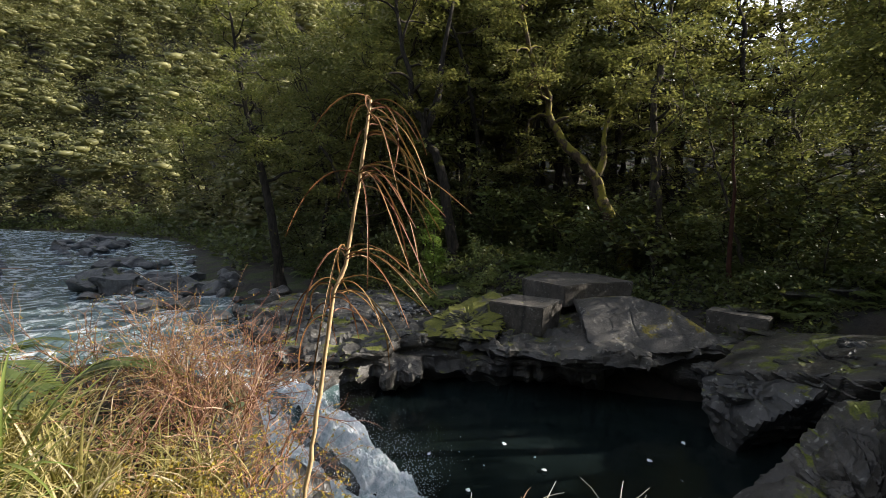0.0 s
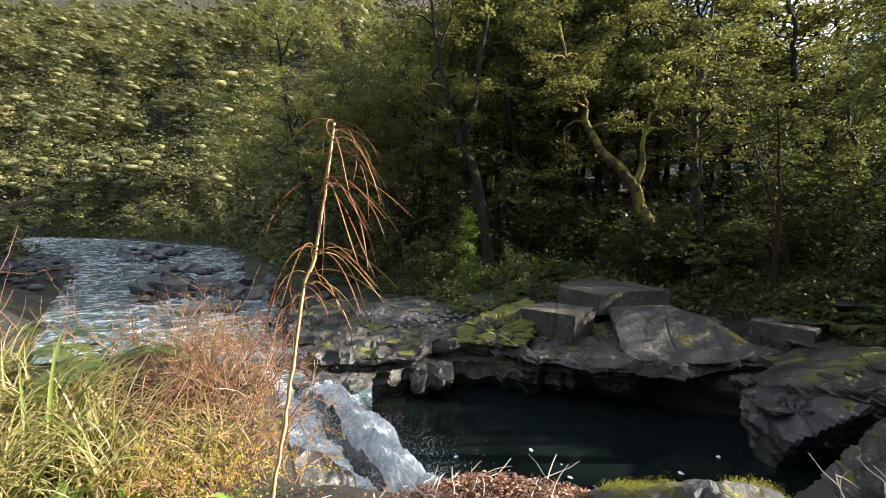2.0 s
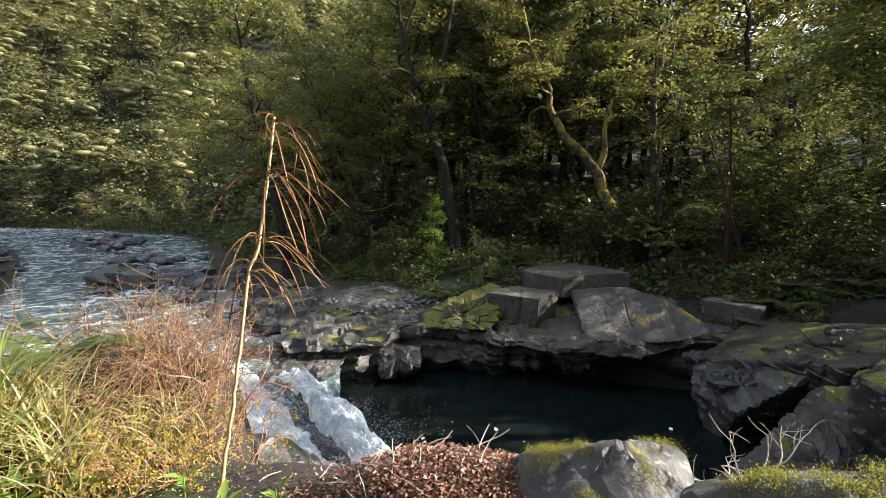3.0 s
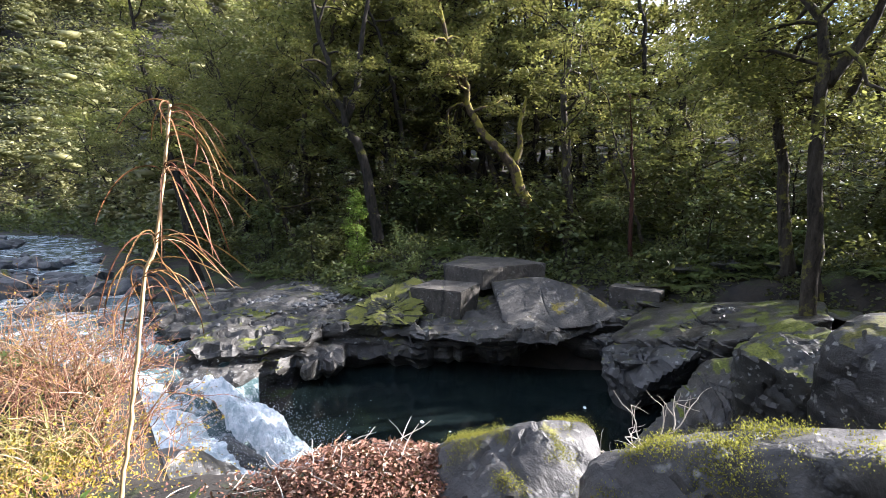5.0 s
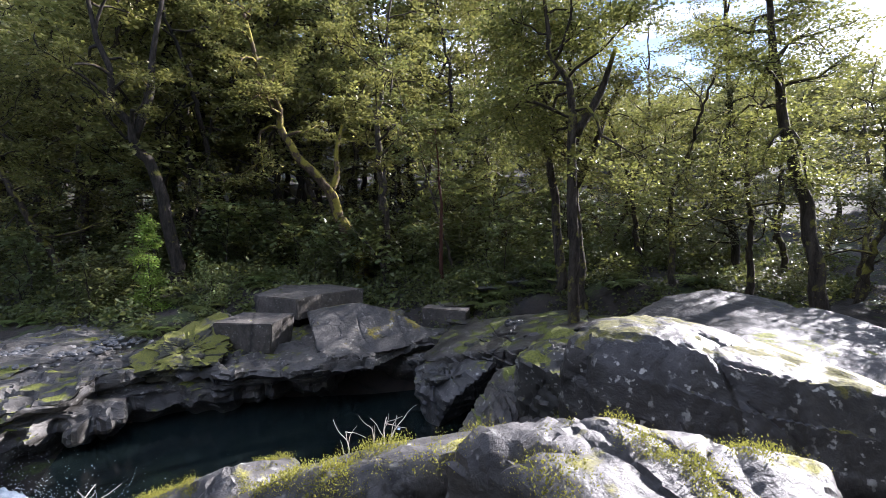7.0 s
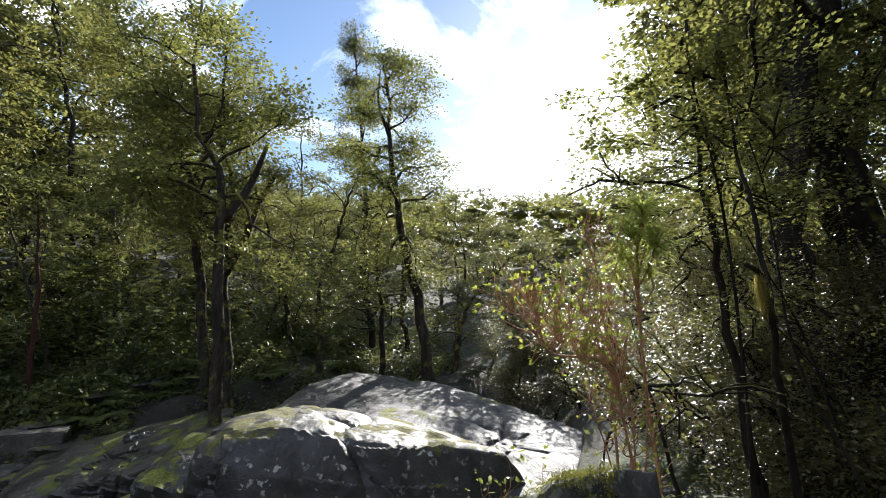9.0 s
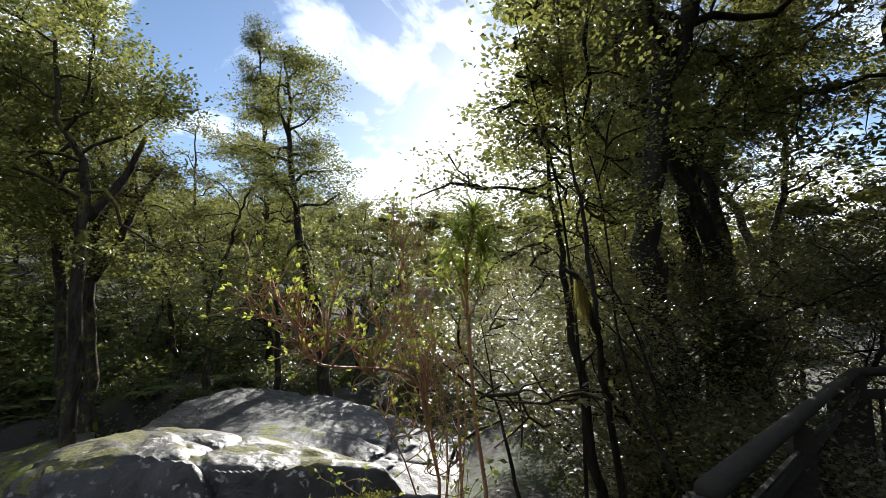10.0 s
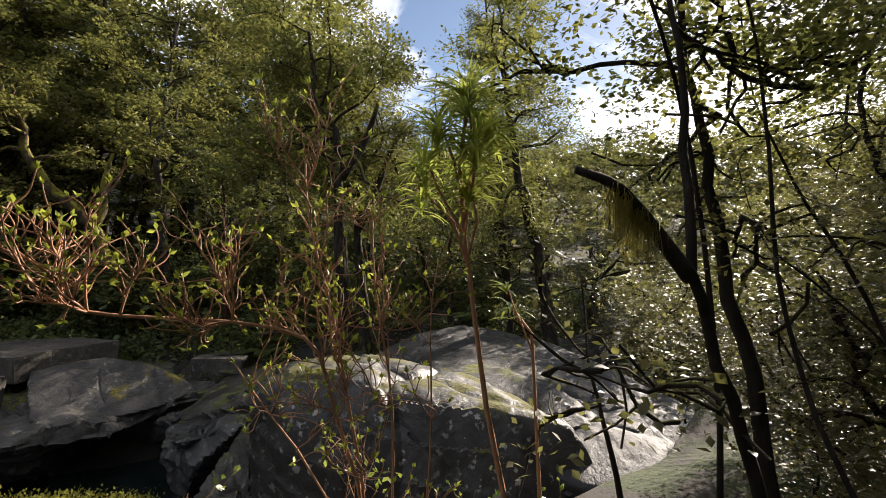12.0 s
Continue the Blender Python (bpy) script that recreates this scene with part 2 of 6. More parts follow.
def foliage(name, dark, light, tip=None, translucent=0.35, gloss=0.35, rough=0.45, patches=0.0):
    """Leaves that let some light through; every leaf has a shade of its own."""
    m = bpy.data.materials.new(name)
    m.use_nodes = True
    n, l = m.node_tree.nodes, m.node_tree.links
    p = n["Principled BSDF"]
    g = n.new("ShaderNodeNewGeometry")
    o = n.new("ShaderNodeObjectInfo")
    col = mixed(m, g.outputs["Random Per Island"], dark, light)
    if tip:
        col = mixed(m, ramp(m, g.outputs["Random Per Island"], grey(0.86, 0.98)), col, tip)
    # noise patches darken the leaf colour, painted shade for gaps between crowns
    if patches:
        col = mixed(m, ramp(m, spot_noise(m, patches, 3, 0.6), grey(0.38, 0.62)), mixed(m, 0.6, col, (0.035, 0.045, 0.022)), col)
    hue = n.new("ShaderNodeHueSaturation")
    l.new(maths(m, "MULTIPLY_ADD", o.outputs["Random"], 0.04, 0.475), hue.inputs["Hue"])
    l.new(maths(m, "MULTIPLY_ADD", o.outputs["Random"], 0.5, 0.78), hue.inputs["Value"])
    l.new(col, hue.inputs["Color"])
    l.new(hue.outputs[0], p.inputs["Base Color"])
    p.inputs["Roughness"].default_value, p.inputs["Specular IOR Level"].default_value = rough, gloss
    t = n.new("ShaderNodeBsdfTranslucent")
    l.new(mixed(m, 0.5, hue.outputs[0], (0.30, 0.31, 0.07)), t.inputs[0])
    mix = n.new("ShaderNodeMixShader")
    mix.inputs[0].default_value = translucent
    l.new(p.outputs[0], mix.inputs[1])
    l.new(t.outputs[0], mix.inputs[2])
    l.new(mix.outputs[0], n["Material Output"].inputs[0])
    return m


def bark(name, dark, light, moss=0.5, moss_light=(0.16, 0.17, 0.025)):
    m, n, l, p = material(name, 0.9, 0.2)
    a = spot_noise(m, 9, 8, 0.7, 0.3, (1, 1, 0.25))
    col = mixed(m, ramp(m, a, grey(0.35, 0.65)), dark, light)
    mo = maths(m, "ADD", maths(m, "MULTIPLY", upward(m), 0.18), spot_noise(m, 2.3, 6, 0.65))
    mf = ramp(m, mo, grey(0.78 - 0.3 * moss, 0.86 - 0.3 * moss))
    col = mixed(m, mf, col, mixed(m, spot_noise(m, 25, 5, 0.7), (0.05, 0.055, 0.012), moss_light))
    l.new(col, p.inputs["Base Color"])
    l.new(bumped(m, a, 0.8, 0.03, bumped(m, spot_noise(m, 40, 5, 0.7), 0.5, 0.01)), p.inputs["Normal"])
    return m


M_ground = stone("forest_soil", (0.014, 0.011, 0.008), (0.05, 0.038, 0.025), moss=0.55, lichen=0.0, rough=0.9, moss_dark=(0.015, 0.022, 0.006), moss_light=(0.05, 0.07, 0.015), size=1.5)
M_ledge = stone("wet_river_rock", (0.03, 0.027, 0.023), (0.17, 0.158, 0.138), moss=0.45, lichen=0.5, rough=0.56, size=1.2, layered=2.5)
M_boulder = stone("boulder_rock", (0.016, 0.014, 0.012), (0.075, 0.07, 0.064), moss=0.62, lichen=1.0, rough=0.5, moss_dark=(0.04, 0.04, 0.01), moss_light=(0.15, 0.14, 0.03))
M_near = stone("mossy_near_rock", (0.03, 0.027, 0.025), (0.17, 0.16, 0.15), moss=0.42, lichen=0.8, rough=0.6, moss_dark=(0.10, 0.095, 0.02), moss_light=(0.30, 0.28, 0.06), size=0.45)
M_dark = stone("dark_wet_rock", (0.022, 0.022, 0.022), (0.10, 0.098, 0.092), moss=0.38, lichen=0.9, rough=0.35)
M_hump = stone("smooth_grey_rock", (0.03, 0.028, 0.025), (0.12, 0.112, 0.1), moss=0.5, lichen=0.5, rough=0.6, size=1.4, moss_dark=(0.07, 0.06, 0.012), moss_light=(0.22, 0.18, 0.03))
M_wet = stone("wet_slab_rock", (0.014, 0.013, 0.013), (0.045, 0.043, 0.041), moss=0.2, lichen=0.3, rough=0.6, size=1.2)
M_shelf = stone("stained_shelf_rock", (0.03, 0.027, 0.023), (0.15, 0.135, 0.115), moss=0.55, lichen=0.6, rough=0.42, size=0.9, layered=2.0, moss_dark=(0.04, 0.05, 0.01), moss_light=(0.17, 0.19, 0.03))
M_mossblock = stone("mossy_block_rock", (0.025, 0.024, 0.02), (0.09, 0.085, 0.07), moss=0.8, lichen=0.6, rough=0.5, size=0.8, moss_dark=(0.04, 0.05, 0.01), moss_light=(0.19, 0.2, 0.03))
M_cobble = stone("grey_cobbles", (0.05, 0.055, 0.06), (0.22, 0.225, 0.23), moss=0.1, lichen=0.1, rough=0.6, size=0.7)
M_riverstone = stone("mossy_river_stone", (0.04, 0.042, 0.045), (0.16, 0.165, 0.165), moss=0.55, lichen=0.2, rough=0.4, moss_dark=(0.04, 0.05, 0.01), moss_light=(0.14, 0.16, 0.03))
M_concrete = stone("old_concrete", (0.06, 0.052, 0.042), (0.18, 0.16, 0.135), moss=0.12, lichen=0.4, rough=0.8, size=0.8)
M_moss = stone("moss_cushion", (0.05, 0.05, 0.03), (0.14, 0.13, 0.09), moss=0.86, lichen=0.2, rough=0.95, size=0.5, moss_dark=(0.05, 0.055, 0.01), moss_light=(0.19, 0.19, 0.03))
M_bark = bark("mossy_beech_bark", (0.016, 0.013, 0.010), (0.075, 0.062, 0.048), moss=0.8, moss_light=(0.26, 0.24, 0.05))
M_bark_gold = bark("golden_moss_bark", (0.03, 0.022, 0.014), (0.11, 0.08, 0.05), moss=0.98, moss_light=(0.30, 0.25, 0.04))
M_bark_dark = bark("dark_bark", (0.010, 0.009, 0.007), (0.05, 0.042, 0.034), moss=0.55, moss_light=(0.20, 0.18, 0.04))
M_beech = foliage("beech_leaves", (0.05, 0.06, 0.018), (0.19, 0.192, 0.06), (0.30, 0.28, 0.085), 0.45)
M_beech_b = foliage("beech_leaves_bright", (0.065, 0.075, 0.022), (0.23, 0.23, 0.08), (0.32, 0.30, 0.10), 0.46)
M_pine = foliage("conifer_leaves", (0.045, 0.055, 0.03), (0.11, 0.125, 0.062), None, 0.35)
M_under = foliage("undergrowth_leaves", (0.04, 0.055, 0.02), (0.11, 0.135, 0.05), None, 0.35)
# patches: shaded gaps between the far crowns, painted into the leaf colour
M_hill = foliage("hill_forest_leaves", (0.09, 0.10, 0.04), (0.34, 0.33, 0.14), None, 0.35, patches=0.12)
M_fern = foliage("fern_fronds", (0.05, 0.08, 0.02), (0.13, 0.18, 0.05), None, 0.4)


def water_material(name, foam, stretch, scale=2.0, tint=(0.006, 0.010, 0.010), rough=0.06):
    m, n, l, p = material(name, rough, 0.5)
    p.inputs["IOR"].default_value = 1.33
    f = spot_noise(m, scale, 12, 0.74, 1.6, stretch)
    ff = ramp(m, f, grey(0.66 - 0.3 * foam, 0.82 - 0.3 * foam))
    base = mixed(m, spot_noise(m, 0.5, 4), tint, tuple(3 * c for c in tint))
    l.new(mixed(m, ff, base, (0.72, 0.77, 0.80)), p.inputs["Base Color"])
    l.new(mixed(m, ff, (rough,) * 3, (0.7,) * 3), p.inputs["Roughness"])
    w = spot_noise(m, scale * 1.5, 8, 0.6, 0.4, stretch)
    l.new(bumped(m, f, 0.4 * min(1, foam + 0.1), 0.07, bumped(m, w, 0.3, 0.04)), p.inputs["Normal"])
    return m


M_pool = water_material("dark_pool_water", 0.0, (1, 1, 1), 1.1, (0.003, 0.005, 0.005), 0.04)
M_rapid = water_material("rapid_water", 0.55, (1.0, 1.0, 1), 0.8, (0.05, 0.075, 0.085), 0.12)
def foam_material(name):
    m, n, l, p = material(name, 0.85, 0.2)
    f = spot_noise(m, 2.2, 12, 0.72, 1.2)
    g = spot_noise(m, 11, 8, 0.75, 0.6)
    l.new(mixed(m, ramp(m, f, grey(0.40, 0.60)), (0.42, 0.52, 0.54), (0.92, 0.94, 0.95)), p.inputs["Base Color"])
    l.new(bumped(m, f, 0.6, 0.12, bumped(m, g, 0.8, 0.05)), p.inputs["Normal"])
    return m


M_white = water_material("white_water", 0.5, (1, 1, 1), 1.5, (0.035, 0.055, 0.055), 0.15)
M_plume = foam_material("foaming_plume")

# ---- the land: one sheet with the river's gorge in it ----
# the river's middle line: x, y, half width, water level; the pool lies at its lower end, a dry gully goes on from there
RIVER = np.array([(26, 2.5, 0.2, -0.2), (13, 6.6, 0.3, -1.2), (9.6, 8.6, 0.9, -3.2), (7.0, 9.0, 2.6, -4.2), (2.0, 8.6, 4.4, -4.2), (-2.4, 9.0, 3.6, -4.2),
                  (-7.0, 12.0, 3.6, -3.3), (-11.5, 16.5, 4.2, -3.15), (-16, 21.5, 4.2, -3.1), (-24, 32.5, 5.0, -3.0), (-34, 44, 6.0, -2.95), (-52, 54, 6.5, -2.9), (-68, 58, 7, -2.8), (-100, 56, 8, -2.6), (-200, 40, 8, -2.0)])


def river_at(x, y):
    """Distance from the middle line, half width, level, side (+1: far bank) and way along it."""
    best = np.full(x.shape, 1e9)
    wid, lev, side, along = (np.zeros(x.shape) for _ in range(4))
    run = 0.0
    for a, b in zip(RIVER[:-1], RIVER[1:]):
        d = b[:2] - a[:2]
        ln = np.hypot(*d)
        t = np.clip(((x - a[0]) * d[0] + (y - a[1]) * d[1]) / ln ** 2, 0, 1)
        dist = np.hypot(x - a[0] - t * d[0], y - a[1] - t * d[1])
        s = np.where(d[0] * (y - a[1]) - d[1] * (x - a[0]) > 0, -1.0, 1.0)
        m = dist < best
        best = np.where(m, dist, best)
        wid, lev = np.where(m, a[2] + t * (b[2] - a[2]), wid), np.where(m, a[3] + t * (b[3] - a[3]), lev)
        side, along = np.where(m, s, side), np.where(m, run + t * ln, along)
        run += ln
    return best, wid, lev, side, along


def land(x, y):
    x, y = np.asarray(x, float), np.asarray(y, float)
    d, w, lev, side, along = river_at(x, y)
    p = np.stack([x, y, 0 * x], -1).reshape(-1, 3)
    n1 = fbm(p * 0.12, 4, 3).reshape(x.shape)
    n2 = fbm(p * 0.7, 4, 8).reshape(x.shape)
    s = d - w
    right = smooth(7, 15, x)
    # far bank: a rock shelf, then the forest floor, then the valley's side
    far = -3.05 + 0.09 * np.minimum(s, 4) + 0.17 * np.clip(s - 4, 0, 14) + 0.30 * np.clip(s - 18, 0, 25) + 0.66 * np.clip(s - 43, 0, 260) * (1 - 0.75 * smooth(10, 60, x)) + n1 * np.clip(s, 0, 30) * 0.05 * (1 - right) + 0.55 * np.clip(s - 12, 0, 40) * smooth(-12, -45, x)
    far = far + right * (1 - smooth(12, 30, y)) * 1.7
    # near bank: the ground walked on, falling to the right below the rail
    near = 0.12 - 0.16 * np.clip(x - 3.2, 0, 5) * smooth(-3.0, 1.0, y) + 0.02 * np.clip(-y - 6, 0, 60) + n1 * 0.15
    near = near - 1.9 * smooth(-0.2, 1.6, y) * smooth(2.2, 3.4, x)
    near = near - smooth(-2.6, -9, x) * 2.5 + 0.35 * np.clip(-y - 14, 0, 90) * smooth(-4, -30, y)
    near = near + 0.32 * np.exp(-(((x - 0.6) / 0.6) ** 2 + ((y - 1.3) / 0.5) ** 2))
    bank = np.where(side > 0, far, near)
    k = np.where(side > 0, 0.55 + 1.6 * smooth(-9, -7, x), 1.5 + 1.45 * smooth(-1.6, -0.9, x) + 0.6 * smooth(2, 8, x))
    start = np.where(side > 0, 1.3 * smooth(-9, -7, x), 0.0)
    rise = smooth(0, 1, np.clip((s - start) / k, 0, 1))
    under = np.where(side > 0, 0.6 * smooth(-9, -7, x), 0.0)
    up = lev - under + (bank - lev + under) * rise
    bed = lev - under - np.minimum(1.6, -s * 0.7)
    z = np.where(s > 0, up, bed) + n2 * 0.10 * smooth(-1.5, 1, s)
    quiet = np.exp(-(((x - 1.2) / 2.6) ** 2 + ((y + 0.8) / 1.5) ** 2))
    return z * (1 - quiet) + (0.12 + 0.05 * n2) * quiet


def land_at(x, y):
    return float(land(np.array([x]), np.array([y]))[0])


u = np.linspace(-1, 1, 260)
gx, gy = 1.5 + 6 * np.sinh(6.1 * u), 9 + 6 * np.sinh(6.1 * u)
GX, GY = np.meshgrid(gx, gy, indexing="ij")
ground_shape = Shape()
i, j = np.meshgrid(np.arange(259), np.arange(259), indexing="ij")
q = (i * 260 + j).ravel()
ground_shape.add(np.stack([GX, GY, land(GX, GY)], -1).reshape(-1, 3), np.stack([q, q + 260, q + 261, q + 1], -1))
ground = tagged(put("ground", ground_shape.mesh("ground"), M_ground), "dark mossy forest soil with leaf litter and rock", "ground", kind="structure")


def water_strip(name, i0, i1, mat, label, lift=0.0, wave=0.02, cells=44, step=0.2, wide=1.5, mouth=1.0):
    """Water along a stretch of the river's middle line."""
    pts = RIVER[i0:i1 + 1]
    run = np.concatenate([[0], np.cumsum(np.hypot(*np.diff(pts[:, :2], axis=0).T))])
    n = max(8, min(240, int(run[-1] / step)))
    at = np.linspace(0, run[-1], n)
    c = np.stack([np.interp(at, run, pts[:, k]) for k in range(4)], -1)
    way = unit(np.gradient(c[:, :2], axis=0))
    for _ in range(6):
        way = unit(np.concatenate([way[:1], (way[:-2] + way[1:-1] + way[2:]) / 3, way[-1:]]))
    side = np.stack([-way[:, 1], way[:, 0]], -1)
    v = np.linspace(-wide, wide, cells)
    xy = c[:, None, :2] + side[:, None] * (v[None, :, None] * np.maximum(c[:, None, 2:3], 0.3) * (mouth + (1 - mouth) * smooth(0, 4.5, at))[:, None, None])
    z = np.repeat(c[:, 3:4] + lift, cells, 1)
    p = np.concatenate([xy, z[..., None]], -1).reshape(-1, 3)
    p[:, 2] += wave * fbm(p * (1.3, 1.3, 0), 5, 5, 0.5) - (1 - mouth) * 0.9 * np.repeat(1 - smooth(0, 2.6, at), cells)
    sh = Shape()
    i, j = np.meshgrid(np.arange(n - 1), np.arange(cells - 1), indexing="ij")
    q = (i * cells + j).ravel()
    sh.add(p, np.stack([q, q + cells, q + cells + 1, q + 1], -1))
    return tagged(put(name, sh.mesh(name), mat), label, "water", kind="structure")


water_strip("water_pool", 2, 5, M_pool, "dark still pool below a rock ledge", 0.0, 0.012)
water_strip("water_rapid", 5, 7, M_white, "foaming white rapid pouring into the pool", 0.05, 0.16, 90, 0.07, 1.12, 0.3)
water_strip("water_river", 7, 14, M_rapid, "shallow mountain river with broken white water", 0.02, 0.025, 50, 0.3)


def plume(name, pts, width, mat, label, seed, wave=0.12):
    """A tongue of falling water along points."""
    pts = np.asarray(pts, float)
    n, m = 240, 110
    t = np.linspace(0, len(pts) - 1, n)
    c = np.stack([np.interp(t, np.arange(len(pts)), pts[:, k]) for k in range(3)], -1)
    for _ in range(12):
        c[1:-1] = (c[:-2] + c[1:-1] + c[2:]) / 3
    way = unit(np.gradient(c[:, :2], axis=0))
    side = np.stack([-way[:, 1], way[:, 0]], -1)
    v = np.linspace(-1, 1, m)
    wide = width * (0.75 + 0.5 * np.linspace(0, 1, n))[:, None] * (1 + 0.2 * fbm(np.stack([t * 1.5, t * 0, t * 0 + seed], -1), 3, seed)[:, None])
    xy = c[:, None, :2] + side[:, None] * (v[None, :] * wide)[..., None]
    z = c[:, 2:3] + 0.22 * (1 - v[None] ** 2) - 0.35 * np.maximum(0, np.abs(v[None]) - 0.8)
    p = np.concatenate([xy, np.broadcast_to(z, (n, m))[..., None]], -1).reshape(-1, 3)
    p[:, 2] += wave * fbm(p * (2.2, 2.2, 0), 5, seed, 0.55) + 0.5 * wave * np.abs(vnoise(p * (5, 5, 0), seed + 2)) + 0.3 * wave * np.abs(fbm(p * (13, 13, 0), 3, seed + 3, 0.6))
    sh = Shape()
    i, j = np.meshgrid(np.arange(n - 1), np.arange(m - 1), indexing="ij")
    q = (i * m + j).ravel()
    sh.add(p, np.stack([q, q + m, q + m + 1, q + 1], -1))
    return tagged(put(name, sh.mesh(name), mat), label, "water", kind="structure")


plume("water_plume", [(-6.4, 12.2, -3.35), (-5.3, 10.8, -3.5), (-4.0, 9.5, -3.75), (-2.7, 8.2, -4.0), (-1.4, 7.0, -4.2), (-0.4, 6.0, -4.35)], 1.0, M_plume, "white plume of water shooting into the pool", 67, 0.11)
plume("water_plume", [(-4.3, 12.2, -3.5), (-3.3, 11.4, -3.62), (-2.4, 10.4, -3.85), (-1.5, 9.4, -4.1), (-0.8, 8.5, -4.28), (-0.2, 7.6, -4.4)], 0.5, M_plume, "white plume of water beside the rock", 68, 0.15)


def ledge(name, rim, top, profile, seed, mat, label, reach=0.12):
    """A bank of layered rock: a profile (out, down) drawn along the rim, worn by water."""
    rim = np.asarray(rim, float)
    run = np.concatenate([[0], np.cumsum(np.hypot(*np.diff(rim, axis=0).T))])
    n = int(run[-1] / 0.07)
    at = np.linspace(0, run[-1], n)
    c = np.stack([np.interp(at, run, rim[:, k]) for k in (0, 1)], -1)
    for _ in range(10):
        c[1:-1] = (c[:-2] + c[1:-1] + c[2:]) / 3
    way = unit(np.gradient(c, axis=0))
    out = np.stack([way[:, 1], -way[:, 0]], -1)
    pr = np.asarray(profile, float)
    pl = np.concatenate([[0], np.cumsum(np.hypot(*np.diff(pr, axis=0).T))])
    m = int(pl[-1] / 0.07)
    pa = np.linspace(0, pl[-1], m)
    po, pz = np.interp(pa, pl, pr[:, 0]), np.interp(pa, pl, pr[:, 1])
    ends = np.minimum(1, np.minimum(at, run[-1] - at) / 1.5)[:, None]
    wob = fbm(np.stack([at * 0.6, at * 0, at * 0 + seed], -1), 4, seed)[:, None]
    wob2 = fbm(np.stack([at * 1.1, at * 0 + 7, at * 0], -1), 4, seed + 4)[:, None]
    low = smooth(-0.45, -0.75, pz)[None]
    o = po[None] * (0.4 + 0.6 * ends) + wob * 0.55 * (1 - low) + wob2 * 0.8 * low - 1.5 * low * smooth(-0.3, 1.4, c[:, :1]) * (1 - smooth(7.2, 8.6, c[:, :1]))
    p = np.concatenate([c[:, None] + out[:, None] * o[..., None], np.broadcast_to(top + pz[None, :, None], (n, m, 1))], -1).reshape(-1, 3)
    hollow = np.maximum(0, vnoise(p * (0.9, 0.9, 1.7), seed + 9) - 0.25)
    layers = np.abs(((p[:, 2] + 0.12 * fbm(p * 0.5, 3, seed)) * 4.2) % 1 - 0.5) - 0.25
    shift = reach * fbm(p * (1.3, 1.3, 2.6), 5, seed + 2, 0.55) + 0.07 * layers - 0.45 * hollow * np.tile((pz < -0.02) & (pz > -1.1), n)
    p[:, :2] += np.repeat(out, m, 0) * shift[:, None]
    p[:, 2] += np.tile(np.where(pz > -0.1, 1.0, 0.45), n) * (0.16 * fbm(p * (0.8, 0.8, 1), 5, seed + 6, 0.55) + 0.10 * np.round(2.2 * vnoise(p * (0.35, 0.5, 0), seed + 8)))
    # broken plates: each has a height and a tilt of its own
    r = np.random.default_rng(seed)
    for many, tall in ((70, 0.15), (260, 0.06)):
        pc = np.stack([r.uniform(-9, 11, many), r.uniform(11.5, 21, many)], -1)
        lift, tip = r.uniform(-1, 1, many) * tall, r.normal(size=(many, 2)) * tall * 0.25
        bent = p[:, :2] * (0.75, 1.3) + 0.35 * np.stack([vnoise(p * 1.1, seed + 30), vnoise(p * 1.1, seed + 31)], -1)
        dist = np.stack([np.hypot(bent[:, 0] - c0[0] * 0.75, bent[:, 1] - c0[1] * 1.3) for c0 in pc], -1)
        near = dist.argmin(-1)
        two = np.partition(dist, 1, -1)
        gap = np.exp(-((two[:, 1] - two[:, 0]) / 0.045) ** 2)
        up = np.tile(np.where(pz > -0.35, 1.0, 0.5), n)
        p[:, 2] += up * (lift[near] + ((p[:, :2] - pc[near]) * tip[near]).sum(-1) - gap * tall * 0.5)
        p[:, :2] += np.repeat(out, m, 0) * (lift[near] * 0.9 * np.tile(pz < -0.05, n))[:, None]
    # water-worn hollows in the front
    for k in range(44):
        a = r.integers(int(n * 0.12), int(n * 0.55))
        c0 = np.array([*(c[a] + out[a] * r.uniform(0.0, 0.7)), top + r.uniform(-0.95, -0.1)])
        rad = r.uniform(0.18, 0.5)
        dd = np.linalg.norm((p - c0) * (1, 1, 1.2), axis=-1)
        push = np.where(dd < rad, rad - dd, 0)
        p[:, :2] -= np.repeat(out, m, 0) * (push * 0.9)[:, None]
        p[:, 2] -= push * 0.35
    p += np.repeat(np.concatenate([out, np.full((n, 1), 0.6)], -1), m, 0) * (0.025 * fbm(p * 5, 4, seed + 40, 0.6) - 0.03 * (1 - np.abs(vnoise(p * (3, 3, 7), seed + 41))) ** 4)[:, None]
    sh = Shape()
    i, j = np.meshgrid(np.arange(n - 1), np.arange(m - 1), indexing="ij")
    q = (i * m + j).ravel()
    sh.add(p, np.stack([q, q + 1, q + m + 1, q + m], -1))
    return tagged(put(name, sh.mesh(name, crisp=32), mat), label, "rock ledge", kind="structure")


